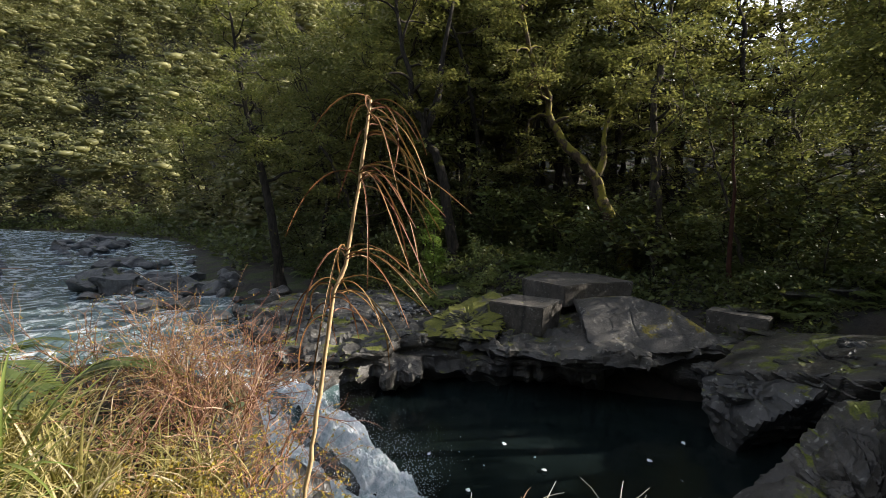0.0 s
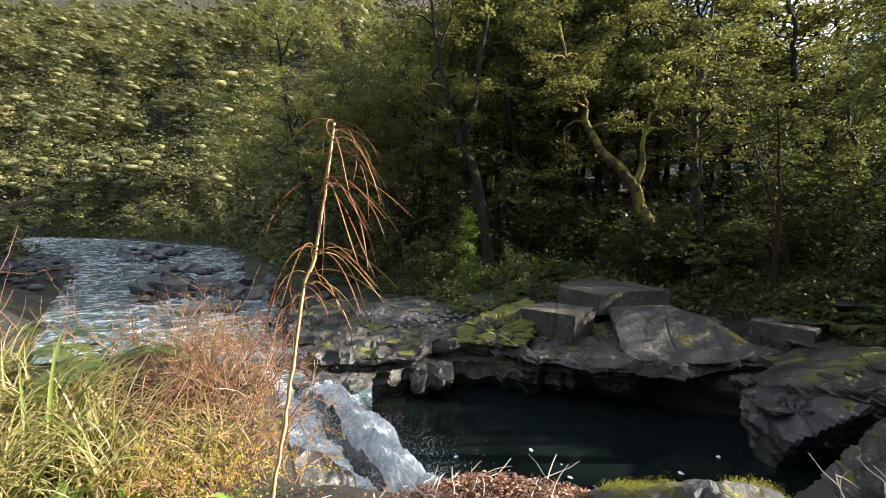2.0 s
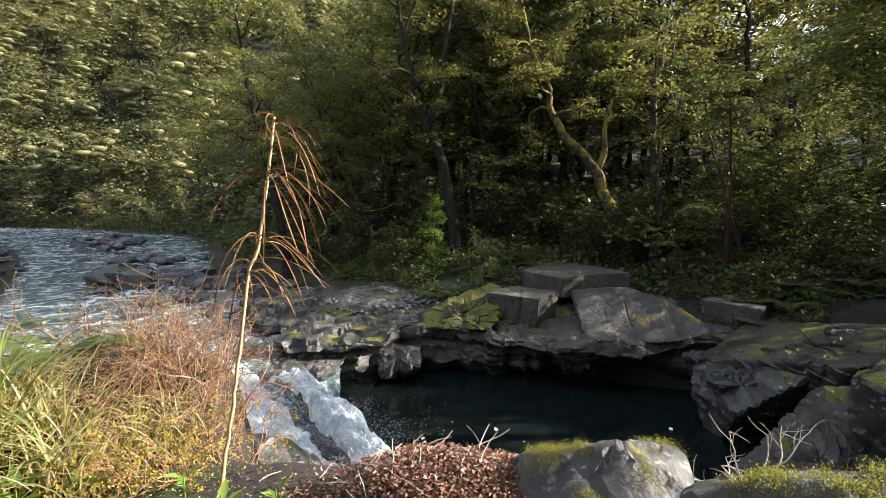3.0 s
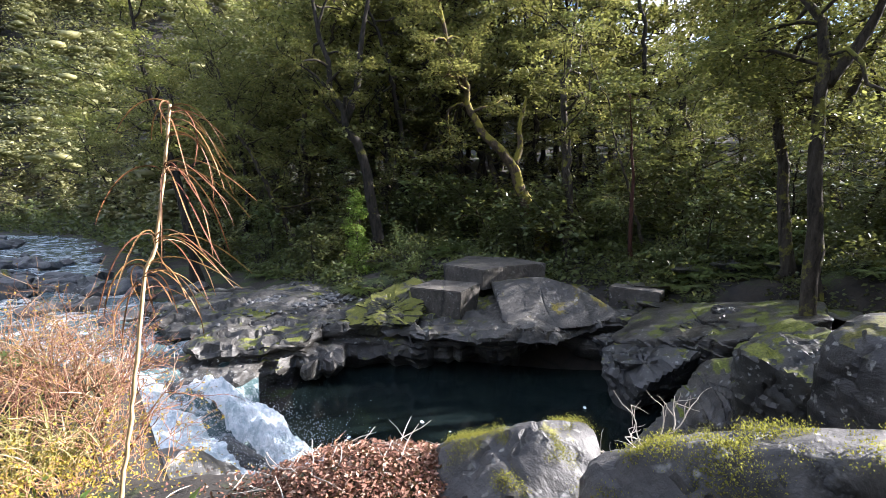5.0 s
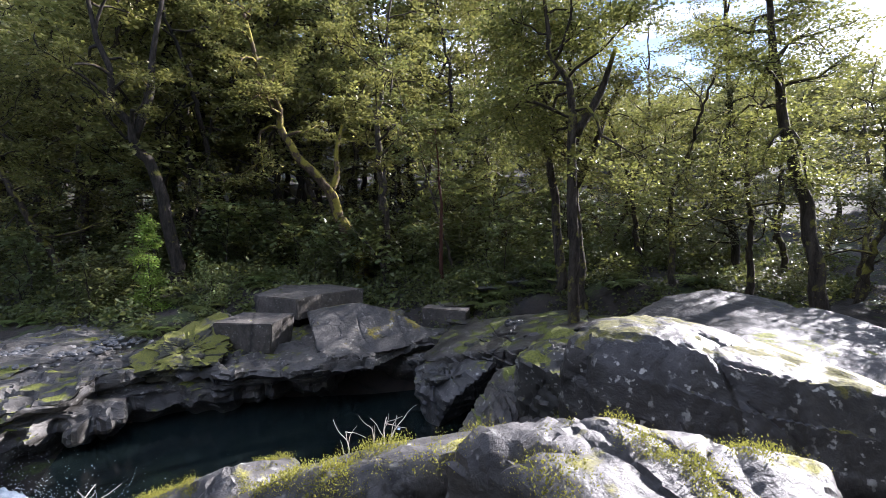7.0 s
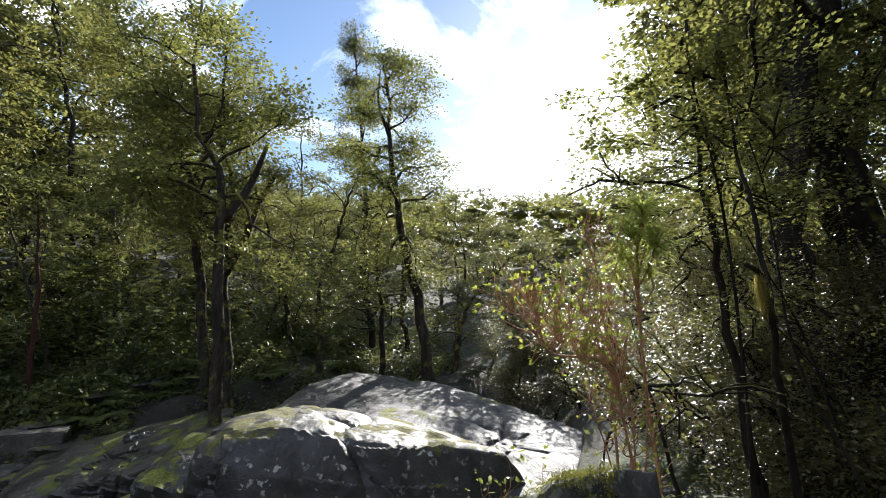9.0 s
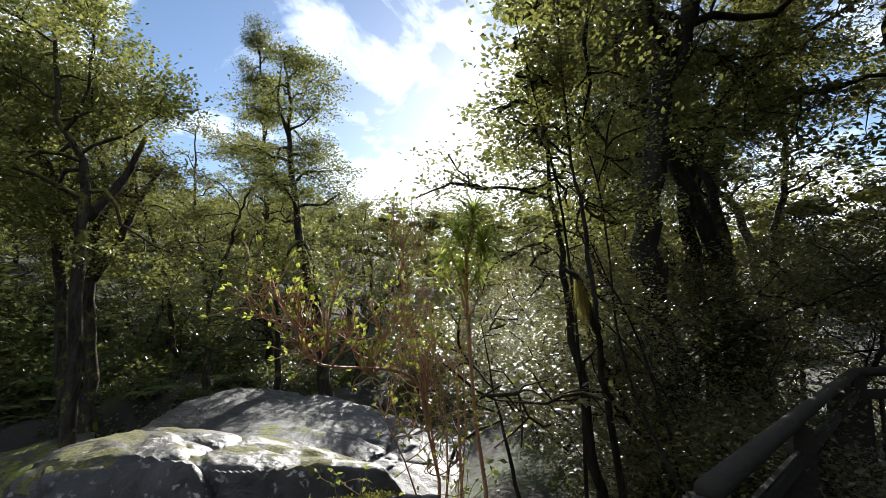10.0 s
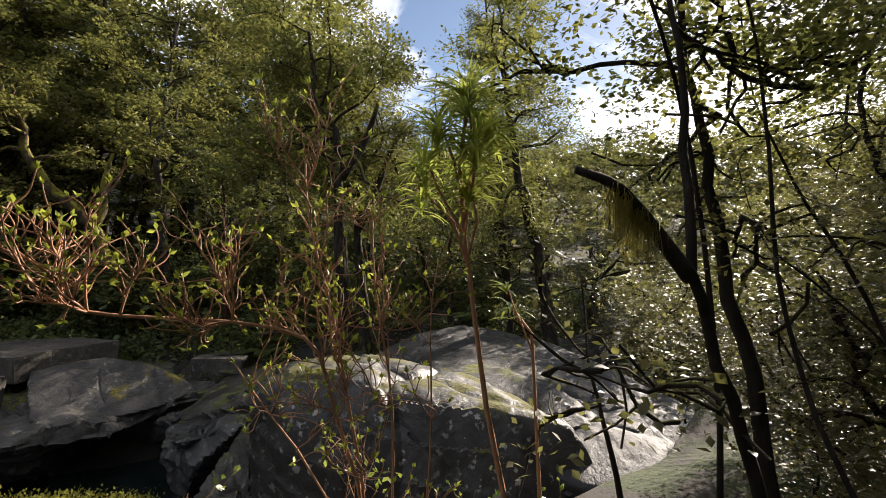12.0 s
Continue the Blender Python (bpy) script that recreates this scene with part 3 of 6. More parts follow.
ledge("rock_ledge", [(-8.5, 18.4), (-6.4, 15.4), (-4.9, 13.5), (-3.2, 13.7), (-1.2, 13.4), (0.3, 14.2), (1.8, 13.4), (3.4, 13.1), (4.6, 12.5), (5.9, 12.5), (7.3, 13.2), (9.0, 13.4), (10.2, 12.0)], -2.72,
      [(-6.5, -0.5), (-6.0, 0.25), (-3.5, 0.18), (-1.2, 0.06), (-0.3, 0.0), (0.05, -0.10), (0.12, -0.26), (-0.1, -0.38), (-0.28, -0.44), (-0.05, -0.54), (0.35, -0.62), (0.6, -0.78), (0.62, -1.0), (0.35, -1.2), (0.0, -1.5), (0.0, -2.4)], 21, M_ledge, "grey water-worn rock ledge with potholes above the pool")


def rock(name, at, size, seed, mat, label, level=4, cuts=10, rough=0.12, hard=0.75, turn=0.0, category="rock", group="", sink=0.3, planes=()):
    sh = rock_shape(size, seed, level, cuts, rough, hard, planes=planes)
    ob = put(name, sh.mesh(name, crisp=30), mat)
    x, y, *z = at
    ob.matrix_world = pose(x, y, z[0] if z else land_at(x, y) + size[2] * (1 - 2 * sink), 0, 0, turn)
    return tagged(ob, label, category, group)


def hull_rock(name, corners, seed, mat, label, level=5, rough=0.05, grain=1.0, category="rock", group="", edge=26, bed=(0.15, -0.2, 1.0)):
    """A broken, angular rock spanned by a few corners: flat faces, worn edges, bedding steps, chips and cracks."""
    r = np.random.default_rng(seed)
    corners = np.asarray(corners, float)
    mid, half = corners.mean(0), np.ptp(corners, axis=0) / 2
    bm = bmesh.new()
    for c in corners - mid:
        bm.verts.new(c)
    bmesh.ops.convex_hull(bm, input=bm.verts)
    bmesh.ops.dissolve_limit(bm, angle_limit=radians(4), verts=bm.verts, edges=bm.edges)
    bm.normal_update()
    sides = [(np.array(f.normal[:]), float(f.normal.dot(f.verts[0].co))) for f in bm.faces]
    bm.free()
    v, f = ICO[level]
    way = unit(v * half)
    inv = sum(np.maximum(way @ (n if d > 0 else -n), 1e-6) ** edge / max(abs(d), 0.02) ** edge for n, d in sides)
    p = way * (inv ** (-1.0 / edge))[:, None]
    w = p + mid
    bent = w + 0.25 / grain * np.stack([vnoise(w * 1.4 * grain, seed + q) for q in (1, 2, 3)], -1)
    cell = corners.mean(0) + r.uniform(-1, 1, (max(12, int(30 * grain)), 3)) * half * 1.1
    dist = np.linalg.norm(bent[:, None] - cell[None], axis=-1)
    two = np.partition(dist, 1, -1)
    chip = r.uniform(-1, 1, len(cell))[dist.argmin(-1)]
    gap = np.exp(-((two[:, 1] - two[:, 0]) / (0.05 / grain)) ** 2)
    layer = (w @ unit(bed)) * 3.1 * grain + 0.5 * vnoise(w * 0.8 * grain, seed + 7)
    step = (layer % 1) ** 3
    push = rough * (0.9 * fbm(w * 0.9 * grain, 4, seed + 8, 0.5) + 0.55 * chip - 0.7 * gap + 0.6 * step + 0.22 * fbm(w * 6.3 * grain, 5, seed + 9, 0.7))
    cut = np.exp(-(np.abs(vnoise(w * 0.55 * grain + 3, seed + 10)) / 0.02) ** 2)
    p = p + way * (push - rough * 0.9 * cut)[:, None]
    sh = Shape()
    sh.add(p, f)
    ob = put(name, sh.mesh(name, crisp=28), mat)
    ob.matrix_world = Matrix.Translation(mid)
    return tagged(ob, label, category, group)


def slab(corners, top, depth, taper=0.1):
    """A cast block: a flat polygon drawn down to a smaller foot, with worn edges."""
    bm = bmesh.new()
    mid = Vector((sum(c[0] for c in corners), sum(c[1] for c in corners), 0)) / len(corners)
    hi = [bm.verts.new((c[0], c[1], top)) for c in corners]
    lo = [bm.verts.new((c[0] + (mid.x - c[0]) * taper, c[1] + (mid.y - c[1]) * taper, top - depth)) for c in corners]
    bm.faces.new(hi)
    bm.faces.new(lo[::-1])
    for k in range(len(corners)):
        bm.faces.new((hi[k - 1], lo[k - 1], lo[k], hi[k]))
    bmesh.ops.recalc_face_normals(bm, faces=bm.faces)
    bmesh.ops.bevel(bm, geom=bm.edges[:], offset=0.03, segments=2, affect="EDGES")
    me = bpy.data.meshes.new("block")
    bm.to_mesh(me)
    bm.free()
    return me


tagged(put("concrete_block", slab([(1.5, 15.3), (3.1, 14.2), (4.05, 15.5), (2.5, 16.5)], -1.80, 0.95, 0.12), M_concrete), "tapered weathered concrete footing on the rock ledge", "concrete block", "old bridge footings")
tagged(put("concrete_slab", slab([(2.95, 17.4), (4.15, 15.75), (5.1, 16.3), (6.9, 16.7), (6.1, 18.4), (4.3, 19.3)], -1.40, 0.75, 0.03), M_concrete), "six-sided weathered concrete slab with a broken edge", "concrete slab", "old bridge footings")
tagged(put("concrete_footing", slab([(8.3, 14.5), (9.4, 13.2), (9.9, 13.7), (8.8, 15.0)], -1.9, 1.0, 0.04), M_concrete), "low brown-stained concrete footing on wet rock", "concrete block", "old bridge footings")

# the cracked hump beside the blocks
hull_rock("rock_hump", [(4.3, 14.4, -1.85), (4.9, 14.9, -1.62), (6.0, 14.9, -1.5), (7.1, 14.4, -1.8), (8.2, 13.2, -2.55), (7.0, 12.9, -2.75), (5.5, 12.95, -2.8), (4.2, 13.3, -2.6), (4.5, 16.2, -1.9), (7.6, 15.4, -2.2), (4.6, 14.2, -3.2), (6.9, 14.0, -3.1)], 44, M_hump,
          "smooth grey cracked rock hump with a sharp overhanging edge", 6, 0.05, 0.8)
hull_rock("mossy_rock", [(-0.6, 14.3, -2.75), (1.6, 13.9, -2.7), (2.2, 15.0, -2.2), (1.9, 16.6, -1.7), (0.3, 16.0, -2.2), (-0.6, 15.4, -2.5), (0, 14.5, -3.2), (1.8, 15.5, -3.2)], 45, M_moss, "low rock covered in yellow-green moss", 5, 0.2, 1.5)
# the large boulder below the walker
hull_rock("large_boulder", [(5.32, 4.0, -0.2), (5.5, 3.5, 0.06), (5.97, 4.25, 0.12), (6.1, 3.25, 0.14), (6.95, 3.12, 0.08), (7.3, 3.8, 0.1), (7.05, 2.5, -0.05), (7.6, 1.8, -0.25), (7.9, 0.95, -0.45), (5.38, 3.1, -0.42), (5.75, 2.45, -0.92), (6.6, 1.5, -1.25), (8.0, 0.4, -1.1), (8.7, 3.0, -0.4), (5.6, 4.4, -3.4), (5.6, 2.4, -3.4), (6.6, 1.0, -3.2), (8.3, 0.2, -3.0), (8.8, 4.3, -3.0)], 53, M_boulder,
          "large grey boulder with moss and pale lichen", 6, 0.055, 0.8, "boulder", edge=34)
hull_rock("wet_slab", [(7.3, 2.2, -0.75), (7.6, 0.1, -1.05), (8.7, -0.9, -0.95), (9.8, -0.6, -0.7), (11.6, 1.6, -0.62), (12.4, 4.2, -0.36), (9.0, 4.6, -0.42), (8.2, 3.4, -0.5), (8.0, 2, -3), (12, 3, -3), (9, -1.2, -3)], 57, M_wet, "smooth wet rock slab shining in the sun", 6, 0.07, 0.8, "rock slab")
hull_rock("far_slab", [(8.6, 5.9, -0.62), (10.2, 6.1, -0.28), (11.9, 5.7, -0.24), (13.0, 5.0, -0.5), (12.3, 4.3, -0.5), (9.4, 4.5, -0.55), (9, 5, -2.5), (12.6, 5.4, -2.5)], 58, M_wet, "smooth dark rock slab at the forest's edge", 5, 0.05, 0.7, "rock slab")
# layered shelves at the pool's lower end
SHELF = "rocks at the pool's end"
hull_rock("rock_shelf", [(7.0, 12.0, -2.9), (7.4, 11.5, -2.62), (9.2, 13.6, -2.35), (12.2, 10.2, -1.5), (10.2, 8.2, -1.35), (8.4, 8.7, -1.9), (8.2, 10, -3.6), (11, 9, -3.2)], 61, M_shelf, "broad layered rock shelf stained by water", 6, 0.10, 0.9, "rock shelf", SHELF)
hull_rock("mossy_block", [(6.6, 6.5, -1.25), (7.2, 7.4, -1.6), (8.4, 7.5, -1.05), (8.5, 5.7, -0.9), (7.0, 5.6, -1.5), (6.9, 6.9, -3.4), (8.3, 6.6, -3.4), (7.2, 5.8, -3.4)], 62, M_mossblock, "angular rock block with a mossy top", 5, 0.08, 1.1, "rock", SHELF)
hull_rock("rock_shelf", [(7.3, 8.4, -2.25), (6.3, 7.9, -3.65), (5.4, 8.3, -4.1), (7.0, 5.7, -2.2), (6.0, 5.6, -3.7), (8.3, 7.6, -1.7), (8.2, 6, -4.6), (6.2, 7, -4.9)], 63, M_shelf, "rock slope running down into the dark pool", 6, 0.10, 1.0, "rock shelf", SHELF)
hull_rock("rock_shelf", [(7.0, 12.0, -3.0), (6.4, 11.3, -3.5), (6.8, 9.6, -3.3), (8.4, 9.4, -2.2), (8.6, 12.2, -2.5), (6.6, 10.5, -4.8), (8.6, 11, -4.8)], 64, M_dark, "dark undercut rock spotted with lichen", 5, 0.10, 1.1, "rock shelf", SHELF)
hull_rock("rock_shelf", [(4.6, 6.4, -4.35), (6.4, 5.0, -3.5), (6.2, 6.6, -3.75), (5.2, 7.4, -4.1), (6.2, 3.6, -3.0), (4.4, 4.6, -4.2), (5.4, 5, -5), (6.6, 5, -5)], 65, M_dark, "dark undercut rock spotted with lichen", 5, 0.09, 1.1, "rock shelf", SHELF)
rng = np.random.default_rng(31)
for k in range(8):
    x, y = rng.uniform(6.9, 9.8), rng.uniform(8.2, 12.2)
    a, z = rng.uniform(0.35, 0.8), -3.15 + 0.42 * (x - 6.6) + 0.05 * (12 - y)
    ring = [(x + a * rng.uniform(0.7, 1.2) * math.cos(q), y + 0.8 * a * rng.uniform(0.7, 1.2) * math.sin(q), z + rng.uniform(-0.08, 0.12)) for q in np.arange(6) * 1.047]
    hull_rock("low_rock", ring + [(x, y, z - 0.7), (x + a * 0.6, y, z - 0.7), (x, y + a * 0.5, z - 0.7)], 100 + k, M_dark if k % 3 else M_mossblock, "low dark wet rock with patches of moss", 4, 0.07, 1.6, "rock", SHELF)
for k in range(14):
    x, y = rng.uniform(8.8, 14), rng.uniform(8.5, 15)
    a, z = rng.uniform(0.6, 1.3), land_at(x, y) + rng.uniform(0.0, 0.14)
    ring = [(x + a * rng.uniform(0.7, 1.2) * math.cos(q), y + 0.7 * a * rng.uniform(0.7, 1.2) * math.sin(q), z + rng.uniform(-0.05, 0.06)) for q in np.arange(7) * 0.9]
    hull_rock("flat_rock", ring + [(x, y, z - 0.45), (x + a * 0.6, y, z - 0.45), (x, y + a * 0.5, z - 0.45)], 140 + k, (M_shelf, M_dark, M_mossblock)[k % 3], "flat layered grey rock beside the gully", 4, 0.05, 1.5, "rock", "flat rocks by the gully")
# rocks in and along the river
for k in range(92):
    t = rng.uniform(0, 1) if k < 60 else rng.uniform(1.0, 2.4)
    x, y = (-7.5 - 12 * t + rng.normal(0, 1.3), 19.5 + 8 * t + max(0.0, t - 1) * 6 + rng.normal(0, 1.4)) if k > 1 else ((-17.4, 23.4), (-16.2, 22.9))[k]
    s = rng.uniform(0.3, 0.95 if k < 60 else 1.2) if k > 1 else (1.9, 1.3)[k]
    rock("river_rock", (x, y, -3.1 + s * (0.18 if k > 1 else 0.3) + 0.12 * max(0, y - 22.5 + 0.7 * (x + 12)) * 0.3), (s, s * rng.uniform(0.6, 0.9), s * rng.uniform(0.5, 0.7)), 200 + k % 9, (M_riverstone, M_cobble, M_dark)[k % 3],
         "rounded grey river rock, partly mossy", 3 if s < 0.9 else 4, 12, 0.2, 0.95, rng.uniform(0, 360), category="rock", group="rocks along the river")


def pebbles(name, centre, spread, count, size, seed, label, z=None):
    """A bed of loose stones, too many to count."""
    r = np.random.default_rng(seed)
    sh = Shape()
    bank = [rock_shape((1, 0.75, 0.5), seed + k, 2, 6, 0.1).v[0] for k in range(5)]
    f = ICO[2][1]
    for k in range(count):
        a, s = r.uniform(0, 6.283), size * r.uniform(0.5, 1.5)
        x, y = centre + r.normal(size=2) * spread
        c, n = math.cos(a), math.sin(a)
        v = bank[k % 5] * s @ np.array([[c, n, 0], [-n, c, 0], [0, 0, 1]])
        sh.add(v + (x, y, (land_at(x, y) if z is None else z) + s * 0.2), f)
    return tagged(put(name, sh.mesh(name), M_cobble), label, "pebbles", kind="stuff")


pebbles("gravel_patch", (-2.9, 17.3), (1.3, 0.7), 420, 0.10, 61, "patch of grey river pebbles", -2.52)
pebbles("gravel_bar", (-33, 29.5), (6, 4.0), 420, 0.3, 62, "grey cobble bar beside the river", None)

# ---- trees ----
def curve(p0, way, length, n, rng, wander=0.15, lift=0.0):
    """A wandering line of n + 1 points."""
    pts, p, w = [np.array(p0, float)], np.array(p0, float), unit(way)
    for _ in range(n):
        w = unit(w + rng.normal(size=3) * wander + UP * lift)
        p = p + w * length / n
        pts.append(p)
    return np.array(pts)


def spray(rng, tips, ways, count, spread, flat):
    """Leaf seats round twig ends, in flat fans as beech bears them."""
    tips, ways = np.repeat(tips, count, 0), np.repeat(ways, count, 0)
    n = len(tips)
    side = unit(np.cross(ways, UP + rng.normal(size=(n, 3)) * 0.05))
    along, across = rng.uniform(-0.7, 1.0, n), rng.normal(0, 0.42, n)
    base = tips + ways * (along * spread)[:, None] + side * (across * spread)[:, None] + UP * (rng.normal(0, flat, n) * spread)[:, None]
    way = unit(ways * 0.6 + side * np.sign(across)[:, None] * rng.uniform(0.2, 1.2, n)[:, None] + rng.normal(size=(n, 3)) * 0.35)
    return base, way, unit(UP + rng.normal(size=(n, 3)) * 0.45)


def tree_meshes(name, seed, height, radius, trunk=None, first=0.35, mains=14, subs=6, twigs=3, count=30, leaf=0.085, reach=0.34, spread=0.34, flat=0.10, droop=0.02, wander=0.10, lean=0.0, sides=8):
    """Wood and crown of one tree, rooted at the origin."""
    rng = np.random.default_rng(seed)
    wood, crown = Shape(), Shape()
    if trunk is None:
        trunk = curve((0, 0, -0.4), (lean, rng.normal(0, 0.08), 1), height, 14, rng, wander, 0.06)
    trunk = np.asarray(trunk, float)
    n = len(trunk)
    fine = np.stack([np.interp(np.linspace(0, n - 1, n * 3), np.arange(n), trunk[:, k]) for k in range(3)], -1)
    for _ in range(2):
        fine[1:-1] = (fine[:-2] + 2 * fine[1:-1] + fine[2:]) / 4
    fine[1:-1] += rng.normal(size=fine[1:-1].shape) * radius * 0.24
    s = np.linspace(0, 1, len(fine))
    tube(wood, fine, radius * (1.0 - 0.85 * s) * (1 + 0.5 * np.exp(-s * 14)), sides)
    tips, ways = [], []
    for k in range(mains):
        f = first + (1 - first) * (k + rng.uniform(0, 1)) / mains
        p = np.array([np.interp(f, s, fine[:, a]) for a in range(3)])
        a = k * 2.4 + rng.uniform(-0.6, 0.6)
        ln = height * reach * (1.15 - 0.7 * f) * rng.uniform(0.7, 1.25)
        rise = rng.uniform(0.1, 0.7) * (0.6 + f * 0.6)
        b = curve(p, (math.cos(a), math.sin(a), rise), ln, 6, rng, 0.42, -droop)
        r0 = radius * (0.5 - 0.34 * f)
        tube(wood, b, np.linspace(r0, 0.012, 7), 5)
        for q in range(subs):
            g = rng.uniform(0.3, 1.0) if q else 1.0
            bp = np.array([np.interp(g * 6, np.arange(7), b[:, c]) for c in range(3)])
            bw = unit(b[min(6, int(g * 6) + 1)] - b[max(0, int(g * 6) - 1)])
            sw = unit(bw + rng.normal(size=3) * (0.75, 0.75, 0.35))
            sl = ln * rng.uniform(0.22, 0.5)
            c = curve(bp, sw, sl, 4, rng, 0.28, -droop)
            tube(wood, c[[0, 1, 2, 4]], np.linspace(r0 * 0.3 + 0.006, 0.006, 4), 3)
            for w in range(twigs):
                e = c[rng.integers(2, 5)] + rng.normal(size=3) * spread * (0.35, 0.35, 0.2)
                tips.append(e)
                ways.append(unit((sw + rng.normal(size=3) * 0.6) * (1, 1, 0.35)))
    base, way, nor = spray(rng, np.array(tips), np.array(ways), count, spread, flat)
    size = leaf * rng.uniform(0.7, 1.35, len(base))
    leaves(crown, base, way, nor, size, size * 0.62)
    return wood.mesh(name + "_trunk"), crown.mesh(name + "_crown", True)


def plant_tree(meshes, m, mats, label, group="", name="tree", category="tree"):
    ob = empty(name, m, label, category, group)
    put("trunk", meshes[0], mats[0], ob)
    put("crown", meshes[1], mats[1], ob)
    return ob


BEECH = [tree_meshes("beech", 300 + k, 14 + 1.0 * k, 0.20 + 0.02 * k, first=0.24 + 0.03 * (k % 3), lean=(-0.1, 0.12, 0.0, 0.2, -0.2)[k], mains=15, subs=6, twigs=4, count=27, leaf=0.135, spread=0.46, wander=0.16) for k in range(5)]
FARBEECH = [tree_meshes("far_beech", 320 + k, 17, 0.22, count=20, leaf=0.25, spread=0.66, mains=14, subs=6, twigs=3, first=0.2, sides=6) for k in range(3)]
SAPLING = [tree_meshes("sapling", 340 + k, 7 + k, 0.07, mains=10, subs=5, twigs=3, count=13, leaf=0.13, reach=0.24, first=0.2, wander=0.16) for k in range(3)]
BUSH = [tree_meshes("bush", 360 + k, 2.4, 0.035, mains=10, subs=3, twigs=3, count=10, leaf=0.15, reach=0.5, spread=0.3, flat=0.35, first=0.03) for k in range(3)]

proto = [plant_tree(m, pose(0, 0, 0), (M_bark, M_beech if k != 2 else M_beech_b), "tall mossy beech with crooked limbs and small leaves", "beech forest") for k, m in enumerate(BEECH)]
proto_far = [plant_tree(m, pose(0, 0, 0), (M_bark_dark, M_beech_b), "beech tree on the slope behind", "beech forest") for m in FARBEECH]
proto_sap = [plant_tree(m, pose(0, 0, 0), (M_bark, M_under), "thin mossy sapling in the shade", "saplings", "sapling") for m in SAPLING]
proto_bush = [plant_tree(m, pose(0, 0, 0), (M_bark_dark, M_under), "dark green leafy bush on the forest floor", "bushes", "bush", "bush") for m in BUSH]
used = set()


def set_tree(kinds, k, x, y, turn, scale=1.0, sink=0.0):
    ob = kinds[k]
    m = pose(x, y, land_at(x, y) - sink, 0, 0, turn)
    if ob.name in used:
        ob = copy_thing(ob, m)
    else:
        ob.matrix_world = m
    used.add(kinds[k].name)
    ob.scale = (scale,) * 3
    return ob


rng = np.random.default_rng(77)
spots = []
# the front row, the forest behind it, and thin trunks between
for k in range(4000):
    x, y = rng.uniform(-46, 36), rng.uniform(6, 62)
    d, w, lev, side, along = (float(v[0]) for v in river_at(np.array([x]), np.array([y])))
    s = d - w
    if side < 0 or s < 8.2 or s > 36 or (x > 11 and y < 7) or (x > 16 and y < 12) or (0.5 < x < 11 and y < 26) or (-3.5 < x < 1.2 and y < 23.4) or (10 < x < 15 and y < 13):
        continue
    gap = 2.1 if s < 15 else 2.7
    if min((math.hypot(x - a, y - b) for a, b in spots), default=9) < gap:
        continue
    spots.append((x, y))
    if len(spots) > 118:
        break
for k, (x, y) in enumerate(spots):
    s = math.hypot(x - 1, y)
    low = 1 - 0.48 * float(smooth(10, 20, x)) - 0.25 * float(smooth(-9, -16, x))
    if s > 33:
        set_tree(proto_far, k % 3, x, y, rng.uniform(0, 360), rng.uniform(0.9, 1.25) * low)
    elif k % 4 == 3:
        set_tree(proto_sap, k % 3, x, y, rng.uniform(0, 360), rng.uniform(0.8, 1.2))
    else:
        set_tree(proto, k % 5, x, y, rng.uniform(0, 360), rng.uniform(0.8, 1.12) * low)
for k in range(23):
    set_tree(proto_far, k % 3, -1 + 1.05 * k + rng.uniform(-0.5, 0.5), rng.uniform(27, 35), rng.uniform(0, 360), rng.uniform(1.0, 1.25))
n = 0
for k in range(1500):
    x, y = rng.uniform(-24, 24), rng.uniform(4, 40)
    d, w, lev, side, along = (float(v[0]) for v in river_at(np.array([x]), np.array([y])))
    if side > 0 and 6.2 < d - w < 18 and n < 120:
        set_tree(proto_bush, n % 3, x, y, rng.uniform(0, 360), rng.uniform(0.4, 1.1) * (1.0 if n % 2 else 1.8))
        n += 1


